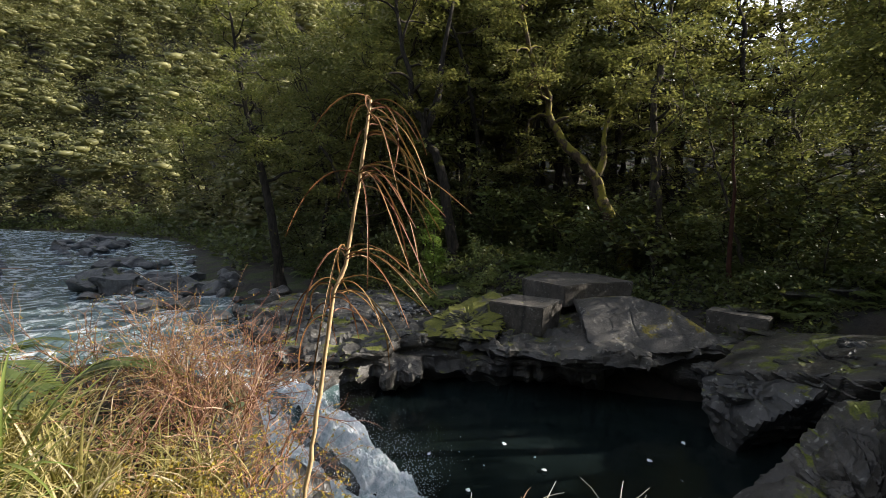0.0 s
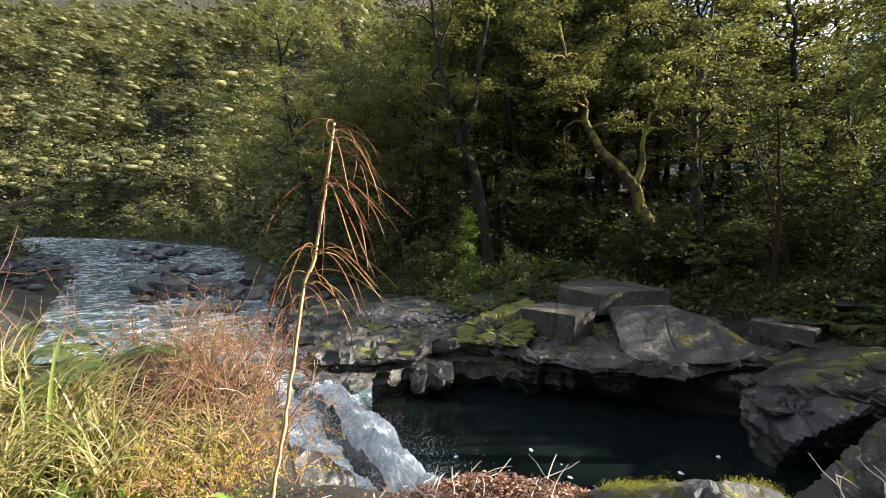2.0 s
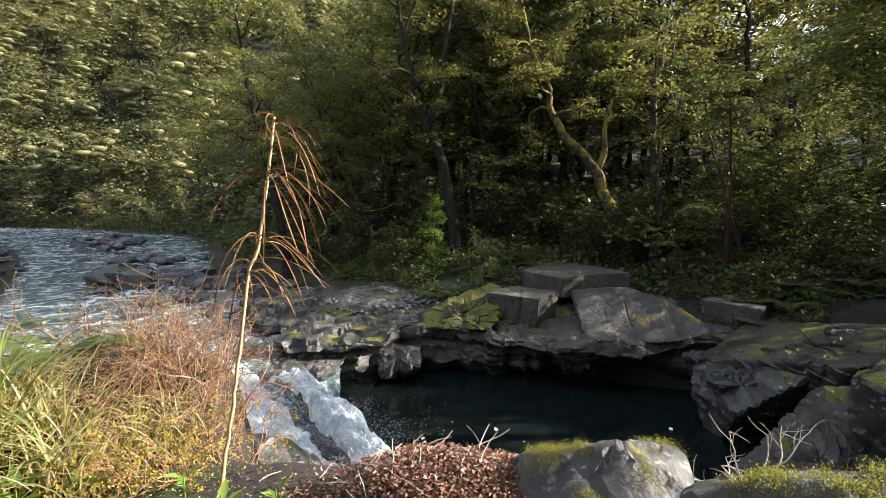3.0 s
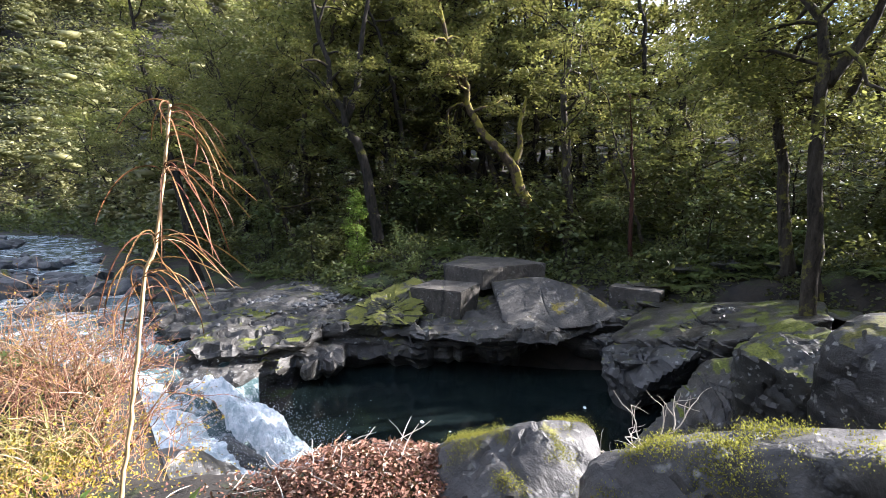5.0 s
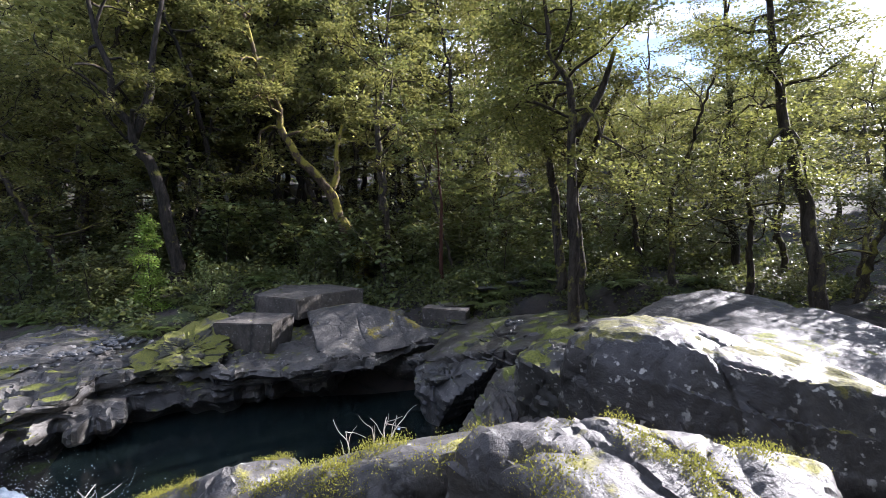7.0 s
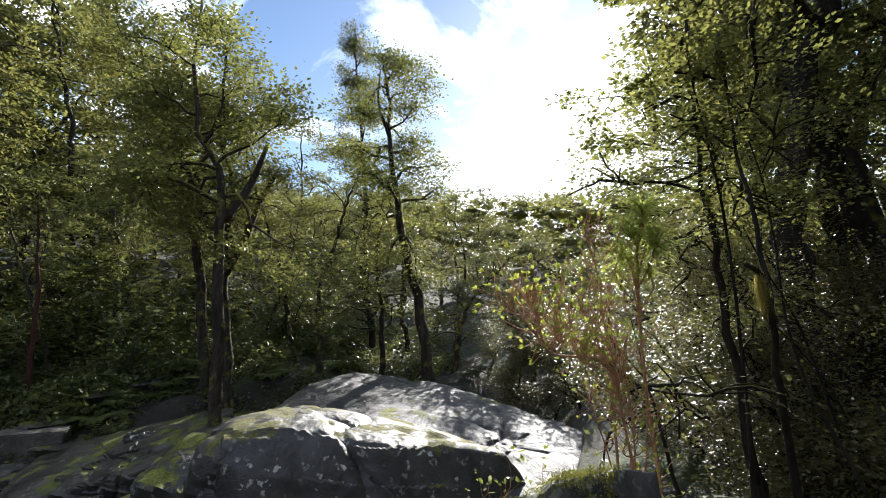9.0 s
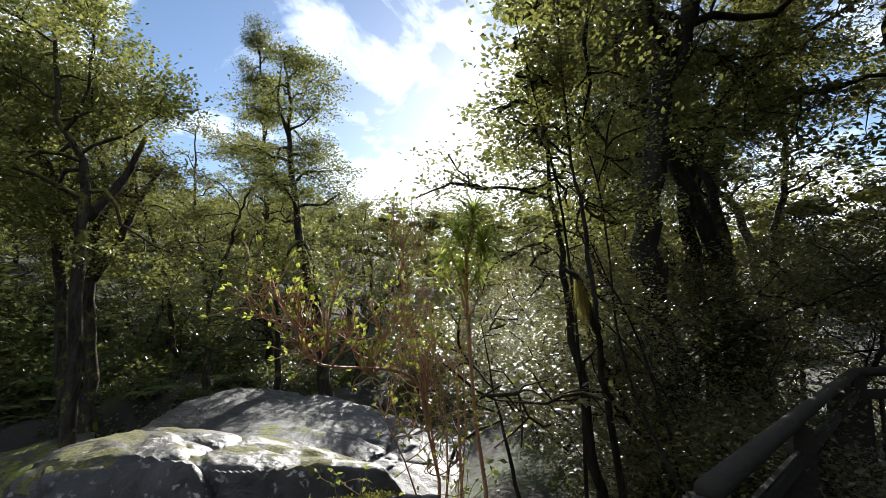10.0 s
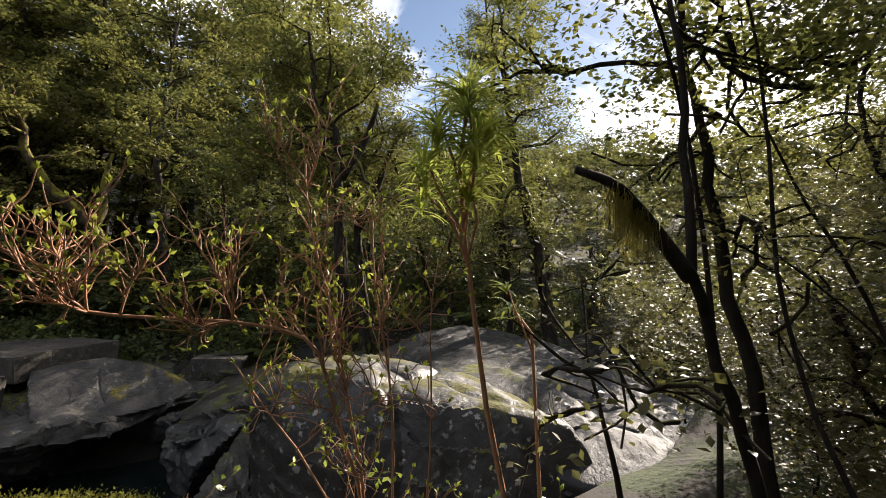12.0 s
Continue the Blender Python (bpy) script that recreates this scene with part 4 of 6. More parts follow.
def hill_forest(name, count, seed, box, cards, size, label, mat, high=(7, 15), edge=7, band=34, slope=9.0):
    """The woods far off, crown beside crown: every crown is a few leafy tiers."""
    r = np.random.default_rng(seed)
    sh = Shape()
    ball, faces = ICO[1]
    done = 0
    while done < count:
        x, y = r.uniform(box[0], box[1]), r.uniform(box[2], box[3])
        d, w, lev, side, along = (float(v[0]) for v in river_at(np.array([x]), np.array([y])))
        if d - w < edge or math.hypot(x, y) < 30 or (side > 0 and d - w < band and -40 < x < 30):
            continue
        done += 1
        z = land_at(x, y)
        h = min(r.uniform(*high), 1.6 + slope * math.hypot(x, y) - z)
        if h < 1.5:
            continue
        rad = h * r.uniform(0.28, 0.42)
        for q in range(5):
            f = 1.0 if q == 0 else r.uniform(0.5, 0.95)
            a = r.uniform(0, 6.283)
            out = 0 if q == 0 else rad * r.uniform(0.3, 0.8)
            c = np.array([x + out * math.cos(a), y + out * math.sin(a), z + h * f - rad * 0.35])
            big = rad * r.uniform(0.45, 0.7)
            lump = (1 + 0.45 * vnoise(ball * 1.7 + done + 9 * q, seed))[:, None]
            sh.add(c - UP * big * 0.28 + ball * lump * big * (0.5, 0.5, 0.2), faces)
            n = unit(r.normal(size=(cards, 3)) + (0, 0, 0.5))
            base = c + n * (big * r.uniform(0.45, 1.3, cards) * (1 + 0.45 * vnoise(n * 1.7 + done + 9 * q, seed)))[:, None] * (1, 1, 0.55)
            ln = size * r.uniform(0.6, 1.5, cards)
            leaves(sh, base, r.normal(size=(cards, 3)) * (1, 1, 0.4), unit(n * 0.5 + UP + r.normal(size=(cards, 3)) * 0.4), ln, ln * 0.7)
    return tagged(put(name, sh.mesh(name, True), mat), label, "forest", kind="stuff")


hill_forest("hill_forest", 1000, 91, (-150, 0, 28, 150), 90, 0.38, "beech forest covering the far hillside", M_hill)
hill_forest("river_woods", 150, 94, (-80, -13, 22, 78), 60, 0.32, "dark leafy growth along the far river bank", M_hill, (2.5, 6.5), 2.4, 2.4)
hill_forest("valley_forest", 260, 93, (26, 90, -25, 60), 60, 0.34, "distant woods beyond the clearing", M_beech, (6, 13), 7, 34, 0.22)
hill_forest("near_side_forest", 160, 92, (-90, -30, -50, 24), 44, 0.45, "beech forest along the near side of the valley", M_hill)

me = tree_meshes("left_tree", 370, 10.5, 0.2, None, 0.35, 24, 7, 5, 46, 0.10, 0.34, 0.5, 0.14, 0.03, 0.14)
M_pale = foliage("pale_green_leaves", (0.12, 0.14, 0.05), (0.36, 0.36, 0.16), None, 0.4)
for x, y in ((-17.0, 9.6), (-20.5, 12.8)):
    plant_tree(me, pose(x, y, land_at(x, y)), (M_bark, M_pale), "broad pale-leaved tree leaning over the river", "trees on the near bank")

# ---- trees with a shape of their own on the far bank ----
def hero(trunk, radius, seed, mats, label, first=0.45, mains=13, height=None, count=28, leaf=0.13, subs=6, twigs=4, forks=(), reach=0.34, category="tree", flat=0.10, spread=0.42, droop=0.02):
    """A tree along its own crooked trunk line, with its forks."""
    trunk = np.array(trunk, float)
    root = trunk[0].copy()
    z = land_at(root[0], root[1])
    root[2] = z
    line = trunk - root
    line = np.concatenate([[[line[0][0] * 1.0, line[0][1], -0.3]], line])
    h = height or max(6.0, line[-1][2])
    me = tree_meshes("hero", seed, h, radius, line, first, mains, subs, twigs, count, leaf, reach, spread, flat, droop)
    ob = plant_tree(me, Matrix.Translation(root), mats, label, category=category)
    for f, r in forks:
        sh = Shape()
        f = np.array(f, float) - root
        n = len(f)
        g = np.stack([np.interp(np.linspace(0, n - 1, n * 3), np.arange(n), f[:, a]) for a in range(3)], -1)
        g[1:-1] = (g[:-2] + g[1:-1] + g[2:]) / 3
        tube(sh, g, np.linspace(r, r * 0.35, len(g)), 7)
        put("limb", sh.mesh("limb"), mats[0], ob)
    return ob


hero([(8.6, 21.8, -1.1), (7.8, 22.1, 0.5), (7.1, 22.3, 2.7), (6.6, 22.4, 3.4), (5.6, 22.7, 4.2), (5.0, 22.8, 6.0), (4.5, 22.9, 7.6), (3.8, 23.0, 9.7), (3.3, 23.1, 12.5)], 0.36, 401, (M_bark_gold, M_beech_b),
     "crooked leaning beech thickly covered in golden moss", 0.6, 14, 13, forks=[([(7.2, 22.3, 2.5), (7.6, 22.3, 3.4), (7.5, 22.4, 4.4), (7.9, 22.5, 5.8)], 0.2)])
hero([(9.3, 20.3, -1.5), (9.4, 20.35, 0.8), (9.25, 20.35, 2.1), (9.3, 20.4, 3.2), (9.2, 20.4, 4.0)], 0.2, 402, (M_bark, M_beech), "broken mossy tree stump standing tall", 0.9, 3, 3, count=8)
hero([(9.7, 21.6, -1.3), (9.4, 21.2, 3.0), (8.95, 20.8, 5.1), (9.25, 20.6, 7.0), (9.4, 20.5, 8.8), (9.8, 20.4, 13.0)], 0.24, 403, (M_bark, M_beech_b), "tall mossy beech with spreading tiers of leaves", 0.42, 16, 14)
hero([(12.65, 11.05, -1.0), (12.55, 11.2, 1.8), (12.4, 11.3, 3.5), (12.7, 11.0, 4.7), (12.2, 11.5, 6.6), (12.35, 11.4, 9.5)], 0.21, 404, (M_bark, M_beech), "dark twisted beech with heavy crooked limbs", 0.42, 15, 11, count=40, leaf=0.10, twigs=6, spread=0.62,
     forks=[([(12.5, 11.2, 2.4), (13.0, 10.9, 3.6), (13.4, 10.7, 5.0), (13.9, 10.5, 6.0)], 0.15), ([(12.45, 11.3, 3.3), (11.9, 11.6, 4.2), (11.6, 11.7, 5.3), (11.0, 12.0, 6.0)], 0.14)])
hero([(12.9, 12.2, -0.6), (12.6, 12.5, 2.8), (12.2, 12.8, 4.8), (12.15, 12.9, 6.4), (11.4, 13.5, 7.9), (10.9, 13.8, 10.0)], 0.21, 405, (M_bark, M_beech), "dark forked beech with mossy limbs", 0.45, 15, 11, count=40, leaf=0.10, twigs=6, spread=0.62,
     forks=[([(12.2, 12.8, 4.9), (12.7, 12.5, 6.2), (12.6, 12.5, 7.5), (13.2, 12.2, 9.0)], 0.17)])
hero([(0.5, 23.7, -1.0), (-0.2, 23.65, 3.2), (-0.9, 23.6, 4.9), (-1.5, 23.6, 6.5), (-2.0, 23.5, 9.0), (-2.4, 23.5, 13)], 0.34, 406, (M_bark_dark, M_beech), "thick dark beech forking low", 0.45, 15, 13,
     forks=[([(-0.9, 23.6, 4.8), (-0.2, 23.7, 6.5), (-0.05, 23.7, 8.4), (0.5, 23.7, 11)], 0.22)])
hero([(-8.2, 23.2, -1.5), (-8.75, 23.0, 2.9), (-9.1, 22.9, 4.5), (-9.5, 22.7, 6.5), (-9.9, 22.6, 11)], 0.27, 407, (M_bark_dark, M_beech), "dark beech on the eroded river bank", 0.35, 16, 12)
hero([(19.4, 9.6, -1.0), (19.2, 10.0, 1.5), (19.15, 10.1, 6.0), (19.0, 10.4, 9.8), (18.75, 10.7, 13.6)], 0.2, 408, (M_bark_dark, M_pine), "tall slender conifer with layered branches", 0.30, 64, 13.5, leaf=0.065, reach=0.11, count=40, subs=5, category="conifer", flat=0.14, spread=0.42)
hero([(14.5, 4.9, -0.3), (14.3, 5.4, 2.2), (14.1, 5.8, 4.1), (14.0, 6.1, 5.7), (13.9, 6.2, 7.6), (13.8, 6.3, 9.0)], 0.20, 409, (M_bark, M_beech), "leaning mossy beech with a bare broken top", 0.4, 20, 9, count=30, leaf=0.085, twigs=6, spread=0.5, reach=0.26, forks=[([(13.95, 6.1, 6.6), (13.6, 6.4, 7.8), (13.75, 6.4, 8.9)], 0.06)])
hero([(10.2, 8.9, -1.4), (10.0, 8.7, 2.7), (10.0, 8.7, 4.3), (9.7, 8.9, 5.2), (9.3, 9.2, 6.2), (9.5, 9.3, 9.5)], 0.19, 410, (M_bark, M_beech), "dark crooked beech leaning over the gully", 0.42, 15, 10, count=40, leaf=0.10, twigs=6, spread=0.62,
     forks=[([(10.0, 8.7, 3.6), (10.6, 8.4, 4.6), (10.9, 8.2, 5.8)], 0.15)])
hero([(10.5, 17.0, -1.6), (10.45, 17.0, 2.4), (10.3, 17.1, 5.0)], 0.13, 411, (bark("red_bark", (0.03, 0.013, 0.009), (0.08, 0.035, 0.024), 0.3), M_under), "reddish bare trunk with peeling bark", 0.85, 4, 4, count=10)
for k, (x, y, h) in enumerate([(16.5, 7.5, 8), (17.5, 5.2, 6.5), (20, 6.5, 8), (22, 4, 7), (18.5, 2.6, 5.5), (24, 7.5, 10), (15.8, 9.5, 9.5), (21.5, 9.0, 9), (25, 1.5, 7.5), (28, 4.5, 9), (27, 10, 11), (17.5, 12.5, 10), (21, 14, 11)]):
    rng = np.random.default_rng(430 + k)
    me = tree_meshes("edge_beech", 440 + k, h, 0.12, None, 0.3, 11, 5, 4, 22, 0.10, 0.30, 0.42, 0.1, 0.02, 0.2)
    plant_tree(me, pose(x, y, land_at(x, y)), (M_bark, (M_beech, M_pine)[k % 2]), "slender beech at the edge of the clearing", "trees at the clearing")

# the bright young shrub by the ledge
me = tree_meshes("bright_shrub", 450, 4.1, 0.03, None, 0.12, 26, 4, 3, 14, 0.09, 0.14, 0.2, 0.4)
plant_tree(me, pose(-0.5, 20.3, land_at(-0.5, 20.3)), (M_bark_dark, foliage("fresh_leaves", (0.07, 0.14, 0.02), (0.17, 0.28, 0.05), None, 0.5)), "bright green young shrub at the forest's edge", name="shrub", category="shrub")


# ---- ferns and low growth ----
def fern_mesh(seed, fronds=13, length=0.75, pairs=13, rise=0.9, width=0.22):
    """A crown of arching fronds, each with its leaflets."""
    r = np.random.default_rng(seed)
    sh = Shape()
    for k in range(fronds):
        a = k * 2.4 + r.uniform(-0.3, 0.3)
        ln = length * r.uniform(0.7, 1.15)
        t = np.linspace(0, 1, 7)
        out = np.array([math.cos(a), math.sin(a), 0])
        pts = out[None] * (ln * t * 0.92)[:, None] + UP[None] * (ln * rise * (t * r.uniform(0.7, 1.0) - 0.85 * t ** 2))[:, None]
        tube(sh, pts, np.linspace(0.006, 0.002, 7), 3)
        u = np.repeat(np.linspace(0.12, 0.98, pairs), 2)
        base = np.stack([np.interp(u, t, pts[:, c]) for c in range(3)], -1)
        side = np.cross(UP, out)[None] * np.where(np.arange(len(u)) % 2, 1, -1)[:, None]
        w = ln * width * np.sin(np.pi * (0.12 + 0.88 * u)) ** 0.7 + 0.02
        leaves(sh, base, side + out[None] * 0.45 - UP[None] * 0.15, np.broadcast_to(UP + out * 0.2, base.shape), w, ln / pairs * 1.25, 0.1)
    return sh.mesh("fern", True)


FERNS = [fern_mesh(500 + k, 11 + 2 * k) for k in range(3)] + [fern_mesh(510, 7, 0.85, 34, 1.05, 0.13)]


def fern(x, y, scale=1.0, turn=0.0, z=None, label="green crown fern with arching fronds", k=0, group="ferns", mat=None):
    ob = put("fern", FERNS[k], mat or M_fern)
    ob.matrix_world = pose(x, y, land_at(x, y) if z is None else z, 0, 0, turn)
    ob.scale = (scale,) * 3
    return tagged(ob, label, "fern", group)


rng = np.random.default_rng(88)
n = 0
for k in range(4000):
    x, y = rng.uniform(-14, 22), rng.uniform(1, 32)
    d, w, lev, side, along = (float(v[0]) for v in river_at(np.array([x]), np.array([y])))
    if side > 0 and (4.8 if x < 9.5 else 3.2) < d - w < 13 and n < 115 and not (x < 9.5 and y < 18.0 and x > 1):
        fern(x, y, rng.uniform(0.6, 1.5), rng.uniform(0, 360), k=n % 3)
        n += 1


for k in range(46):
    x = rng.uniform(9.5, 16)
    y = rng.uniform(max(6.4, 15.2 - 0.62 * (x - 8.5)), 15.5)
    fern(x, y, rng.uniform(0.6, 1.1), rng.uniform(0, 360), k=k % 3)


def low_growth(name, count, seed, box, test, size, mat, label, lift=0.25):
    """Small leaves all over the forest floor."""
    r = np.random.default_rng(seed)
    x, y = r.uniform(box[0], box[1], count * 3), r.uniform(box[2], box[3], count * 3)
    d, w, lev, side, along = river_at(x, y)
    clump = vnoise(np.stack([x * 0.9, y * 0.9, 0 * x], -1), seed)
    ok = test(x, y, d - w, side) & (clump > -0.45 + 0.5 * r.uniform(0, 1, len(x)) - 0.3)
    x, y, clump = x[ok][:count], y[ok][:count], clump[ok][:count]
    m = len(x)
    base = np.stack([x, y, land(x, y) + lift * r.uniform(0, 1, m) ** 1.5 * (1.2 + clump)], -1)
    ln = size * r.uniform(0.5, 1.5, m)
    sh = Shape()
    leaves(sh, base, r.normal(size=(m, 3)) * (1, 1, 0.5) + UP * 0.2, unit(UP + r.normal(size=(m, 3)) * 0.6), ln, ln * 0.6)
    return tagged(put(name, sh.mesh(name, True), mat), label, "undergrowth", kind="stuff")


low_growth("undergrowth", 60000, 95, (-16, 26, 3, 36), lambda x, y, s, side: (side > 0) & (s > 4.9) & (s < 22) & ~((x > 1.5) & (x < 9) & (y < 17.4)) & ~((x > 8) & (x < 14) & (y < 8.2)), 0.17, M_under, "low ferns, moss and seedlings on the forest floor", 0.45)
low_growth("gully_undergrowth", 26000, 97, (8.5, 22, 3.5, 17), lambda x, y, s, side: (y > 13.0 - 0.75 * (x - 8.5)) & (y > 6.3) & (side > 0), 0.13, M_under, "ferns, seedlings and litter along the gully", 0.35)
low_growth("far_undergrowth", 20000, 96, (-70, -12, 20, 70), lambda x, y, s, side: (side > 0) & (s > 2.2) & (s < 24), 0.4, M_under, "dark growth along the far river bank", 1.2)

# ---- the near bank ----
hull_rock("mossy_parapet_rock", [(1.52, 0.30, 1.11), (1.68, 0.32, 1.16), (1.70, 0.09, 1.12), (1.69, -0.06, 1.06), (2.05, 0.17, 1.09), (2.40, -0.1, 1.04), (2.1, -0.25, 0.98), (2.3, 0.2, 0.8), (1.5, 0.36, 0.2), (1.68, -0.15, 0.1), (2.5, -0.4, 0.1), (2.5, 0.2, 0.0)], 611, M_near, "waist-high pale rock with yellow moss along the path", 6, 0.016, 4.0, edge=40)
hull_rock("mossy_rock", [(2.42, -0.36, 1.10), (2.75, -0.66, 1.17), (3.05, -0.86, 1.12), (2.5, -0.55, 1.06), (2.85, -0.9, 0.95), (3.1, -0.6, 0.95), (2.4, -0.1, 0.9), (2.4, -0.4, 0.0), (2.7, -0.95, 0.0), (3.2, -0.9, 0.0), (2.9, -0.3, 0.0)], 617, M_near, "pale rock with moss and pale lichen", 5, 0.016, 4.0)
hull_rock("mossy_rock", [(0.72, 1.36, 0.58), (1.1, 1.27, 0.69), (1.35, 1.22, 0.64), (1.42, 1.45, 0.6), (1.0, 0.95, 0.56), (1.3, 0.9, 0.5), (0.7, 1.1, 0.45), (0.8, 1.6, 0.45), (0.7, 1.0, 0.0), (1.4, 0.85, 0.0), (1.5, 1.5, 0.0), (0.8, 1.65, 0.0)], 613, M_near, "low pale rock with moss cushions and dead leaves", 5, 0.016, 4.0)
hull_rock("bank_rock", [(1.05, 0.72, 0.86), (1.25, 0.60, 0.96), (1.43, 0.47, 1.03), (1.62, 0.36, 1.05), (1.8, 0.5, 1.0), (1.5, 0.65, 0.98), (1.3, 0.4, 0.9), (1.05, 0.45, 0.7), (1.2, 0.85, 0.8), (1.0, 0.8, 0.2), (1.1, 0.3, 0.1), (1.7, 0.3, 0.1), (1.6, 0.9, 0.1)], 614, M_near, "mossy rock at the edge of the drop", 5, 0.016, 4.0)
rock("bank_rock", (-2.6, 6.2, -3.2), (1.3, 1.0, 1.1), 615, M_dark, "dark wet rock beside the rapid", 5, 8, 0.12, 0.8, 20)
rock("bank_rock", (-5.2, 6.6, -2.3), (1.6, 1.3, 1.2), 616, M_dark, "dark rock under the near bank", 4, 8, 0.12, 0.8, 60)
rock("chute_rock", (-2.5, 9.2, -3.95), (1.15, 0.24, 0.38), 618, M_dark, "dark wet rock parting the white water", 5, 8, 0.1, 0.8, -44)
rock("chute_rock", (-4.9, 7.2, -3.6), (1.1, 0.8, 0.7), 619, M_dark, "dark wet rock in the rapid", 5, 8, 0.1, 0.8, 15)


def simple(name, dark, light, rough=0.8, scale=12, stretch=None, bump=0.4):
    m, n, l, p = material(name, rough, 0.3)
    f = spot_noise(m, scale, 7, 0.65, 0.2, stretch)
    g = n.new("ShaderNodeNewGeometry")
    col = mixed(m, ramp(m, f, grey(0.3, 0.7)), dark, light)
    col = mixed(m, maths(m, "MULTIPLY", g.outputs["Random Per Island"], 0.5), col, tuple(min(1, c * 1.7) for c in light))
    l.new(col, p.inputs["Base Color"])
    l.new(bumped(m, f, bump, 0.004), p.inputs["Normal"])
    return m


M_dead = foliage("dead_spear_leaves", (0.14, 0.055, 0.022), (0.36, 0.19, 0.075), (0.5, 0.36, 0.2), 0.12, 0.4, 0.5)
M_stem = simple("pale_brown_stem", (0.22, 0.12, 0.05), (0.50, 0.36, 0.20), 0.6, 30)
M_twig = simple("reddish_twig", (0.17, 0.085, 0.05), (0.38, 0.21, 0.12), 0.7, 30)
M_greytwig = simple("grey_dead_twig", (0.18, 0.15, 0.12), (0.42, 0.38, 0.33), 0.8, 54)
M_grass = foliage("tussock_blades", (0.22, 0.23, 0.05), (0.64, 0.56, 0.24), (0.78, 0.68, 0.45), 0.35, 0.3)
M_flax = foliage("flax_blades", (0.10, 0.16, 0.03), (0.24, 0.30, 0.07), None, 0.35, 0.5)
M_drytwig = foliage("dry_shrub_twigs", (0.16, 0.08, 0.045), (0.38, 0.24, 0.14), (0.5, 0.38, 0.25), 0.05, 0.2, 0.8)
M_ochre = foliage("ochre_leaves", (0.22, 0.16, 0.02), (0.48, 0.36, 0.06), None, 0.4, 0.3)
M_litter = foliage("dead_leaf_litter", (0.09, 0.035, 0.02), (0.34, 0.19, 0.12), (0.5, 0.38, 0.28), 0.1, 0.3, 0.7)
M_fresh = foliage("fresh_broad_leaves", (0.10, 0.18, 0.03), (0.24, 0.36, 0.06), None, 0.45, 0.5, 0.35)
M_lime = foliage("lime_leaves", (0.20, 0.24, 0.02), (0.42, 0.44, 0.06), None, 0.55, 0.4)
M_mosstuft = foliage("moss_tufts", (0.10, 0.10, 0.015), (0.30, 0.28, 0.06), None, 0.35, 0.1, 0.9)


def spear_plant():
    """The dead young lancewood: one thin stem and whorls of long toothed leaves that hang down."""
    r = np.random.default_rng(640)
    line = np.array([(-0.56, 1.46, 0.02), (-0.51, 1.48, 0.37), (-0.46, 1.51, 0.68), (-0.42, 1.53, 0.92), (-0.37, 1.55, 1.28), (-0.33, 1.57, 1.37), (-0.28, 1.59, 1.66), (-0.24, 1.60, 1.925)])
    root = line[0].copy()
    root[2] = land_at(root[0], root[1]) - 0.03
    ob = empty("lancewood_sapling", Matrix.Translation(root), "dead lancewood sapling with long drooping brown leaves", "sapling")
    line[0] = root
    sh = Shape()
    g = np.stack([np.interp(np.linspace(0, 7, 40), np.arange(8), line[:, c]) for c in range(3)], -1) - root
    g[1:-1] += r.normal(size=(38, 3)) * 0.0015
    tube(sh, g, np.linspace(0.0095, 0.0055, 40) * (1 + 0.15 * r.uniform(-1, 1, 40)), 8)
    put("stem", sh.mesh("stem"), M_stem, ob)
    for z, count, lo, hi in ((1.91, 9, 0.16, 0.36), (1.84, 8, 0.28, 0.46), (1.66, 12, 0.32, 0.52), (1.40, 9, 0.26, 0.44), (1.30, 10, 0.22, 0.42), (1.24, 5, 0.2, 0.3)):
        for k in range(count):
            a = k * 2.39996 + r.uniform(-0.4, 0.4)
            a = a if r.uniform() < 0.45 else r.uniform(-0.9, 0.9)
            p = np.array([np.interp(z + r.uniform(-0.04, 0.03), line[:, 2], line[:, c]) for c in range(3)]) - root
            ln, t = r.uniform(lo, hi), np.linspace(0, 1, 13)
            fall = r.uniform(1.2, 1.8)
            ang = r.uniform(0.15, 0.7) - fall * 1.12 * (1 - np.exp(-3.6 * t))
            step = np.stack([np.cos(ang) * math.cos(a), np.cos(ang) * math.sin(a), np.sin(ang)], -1) * ln / 12
            pts = p + np.concatenate([[np.zeros(3)], np.cumsum(step[:-1], 0)])
            pts += np.outer(np.sin(t * 3) * 0.02 * r.normal(), (-math.sin(a), math.cos(a), 0))
            w = 0.0062 * np.interp(t, [0, 0.08, 0.8, 1], [0.5, 0.9, 1.0, 0.3]) * np.where(np.arange(13) % 2, 1.0, 0.72)
            lf = Shape()
            blade(lf, pts, w, np.array([math.cos(a), math.sin(a), 0.5]), 0.5)
            tube(lf, pts, np.linspace(0.0022, 0.0012, 13), 3)
            put("leaf", lf.mesh("leaf"), M_dead, ob)
    return ob


spear_plant()


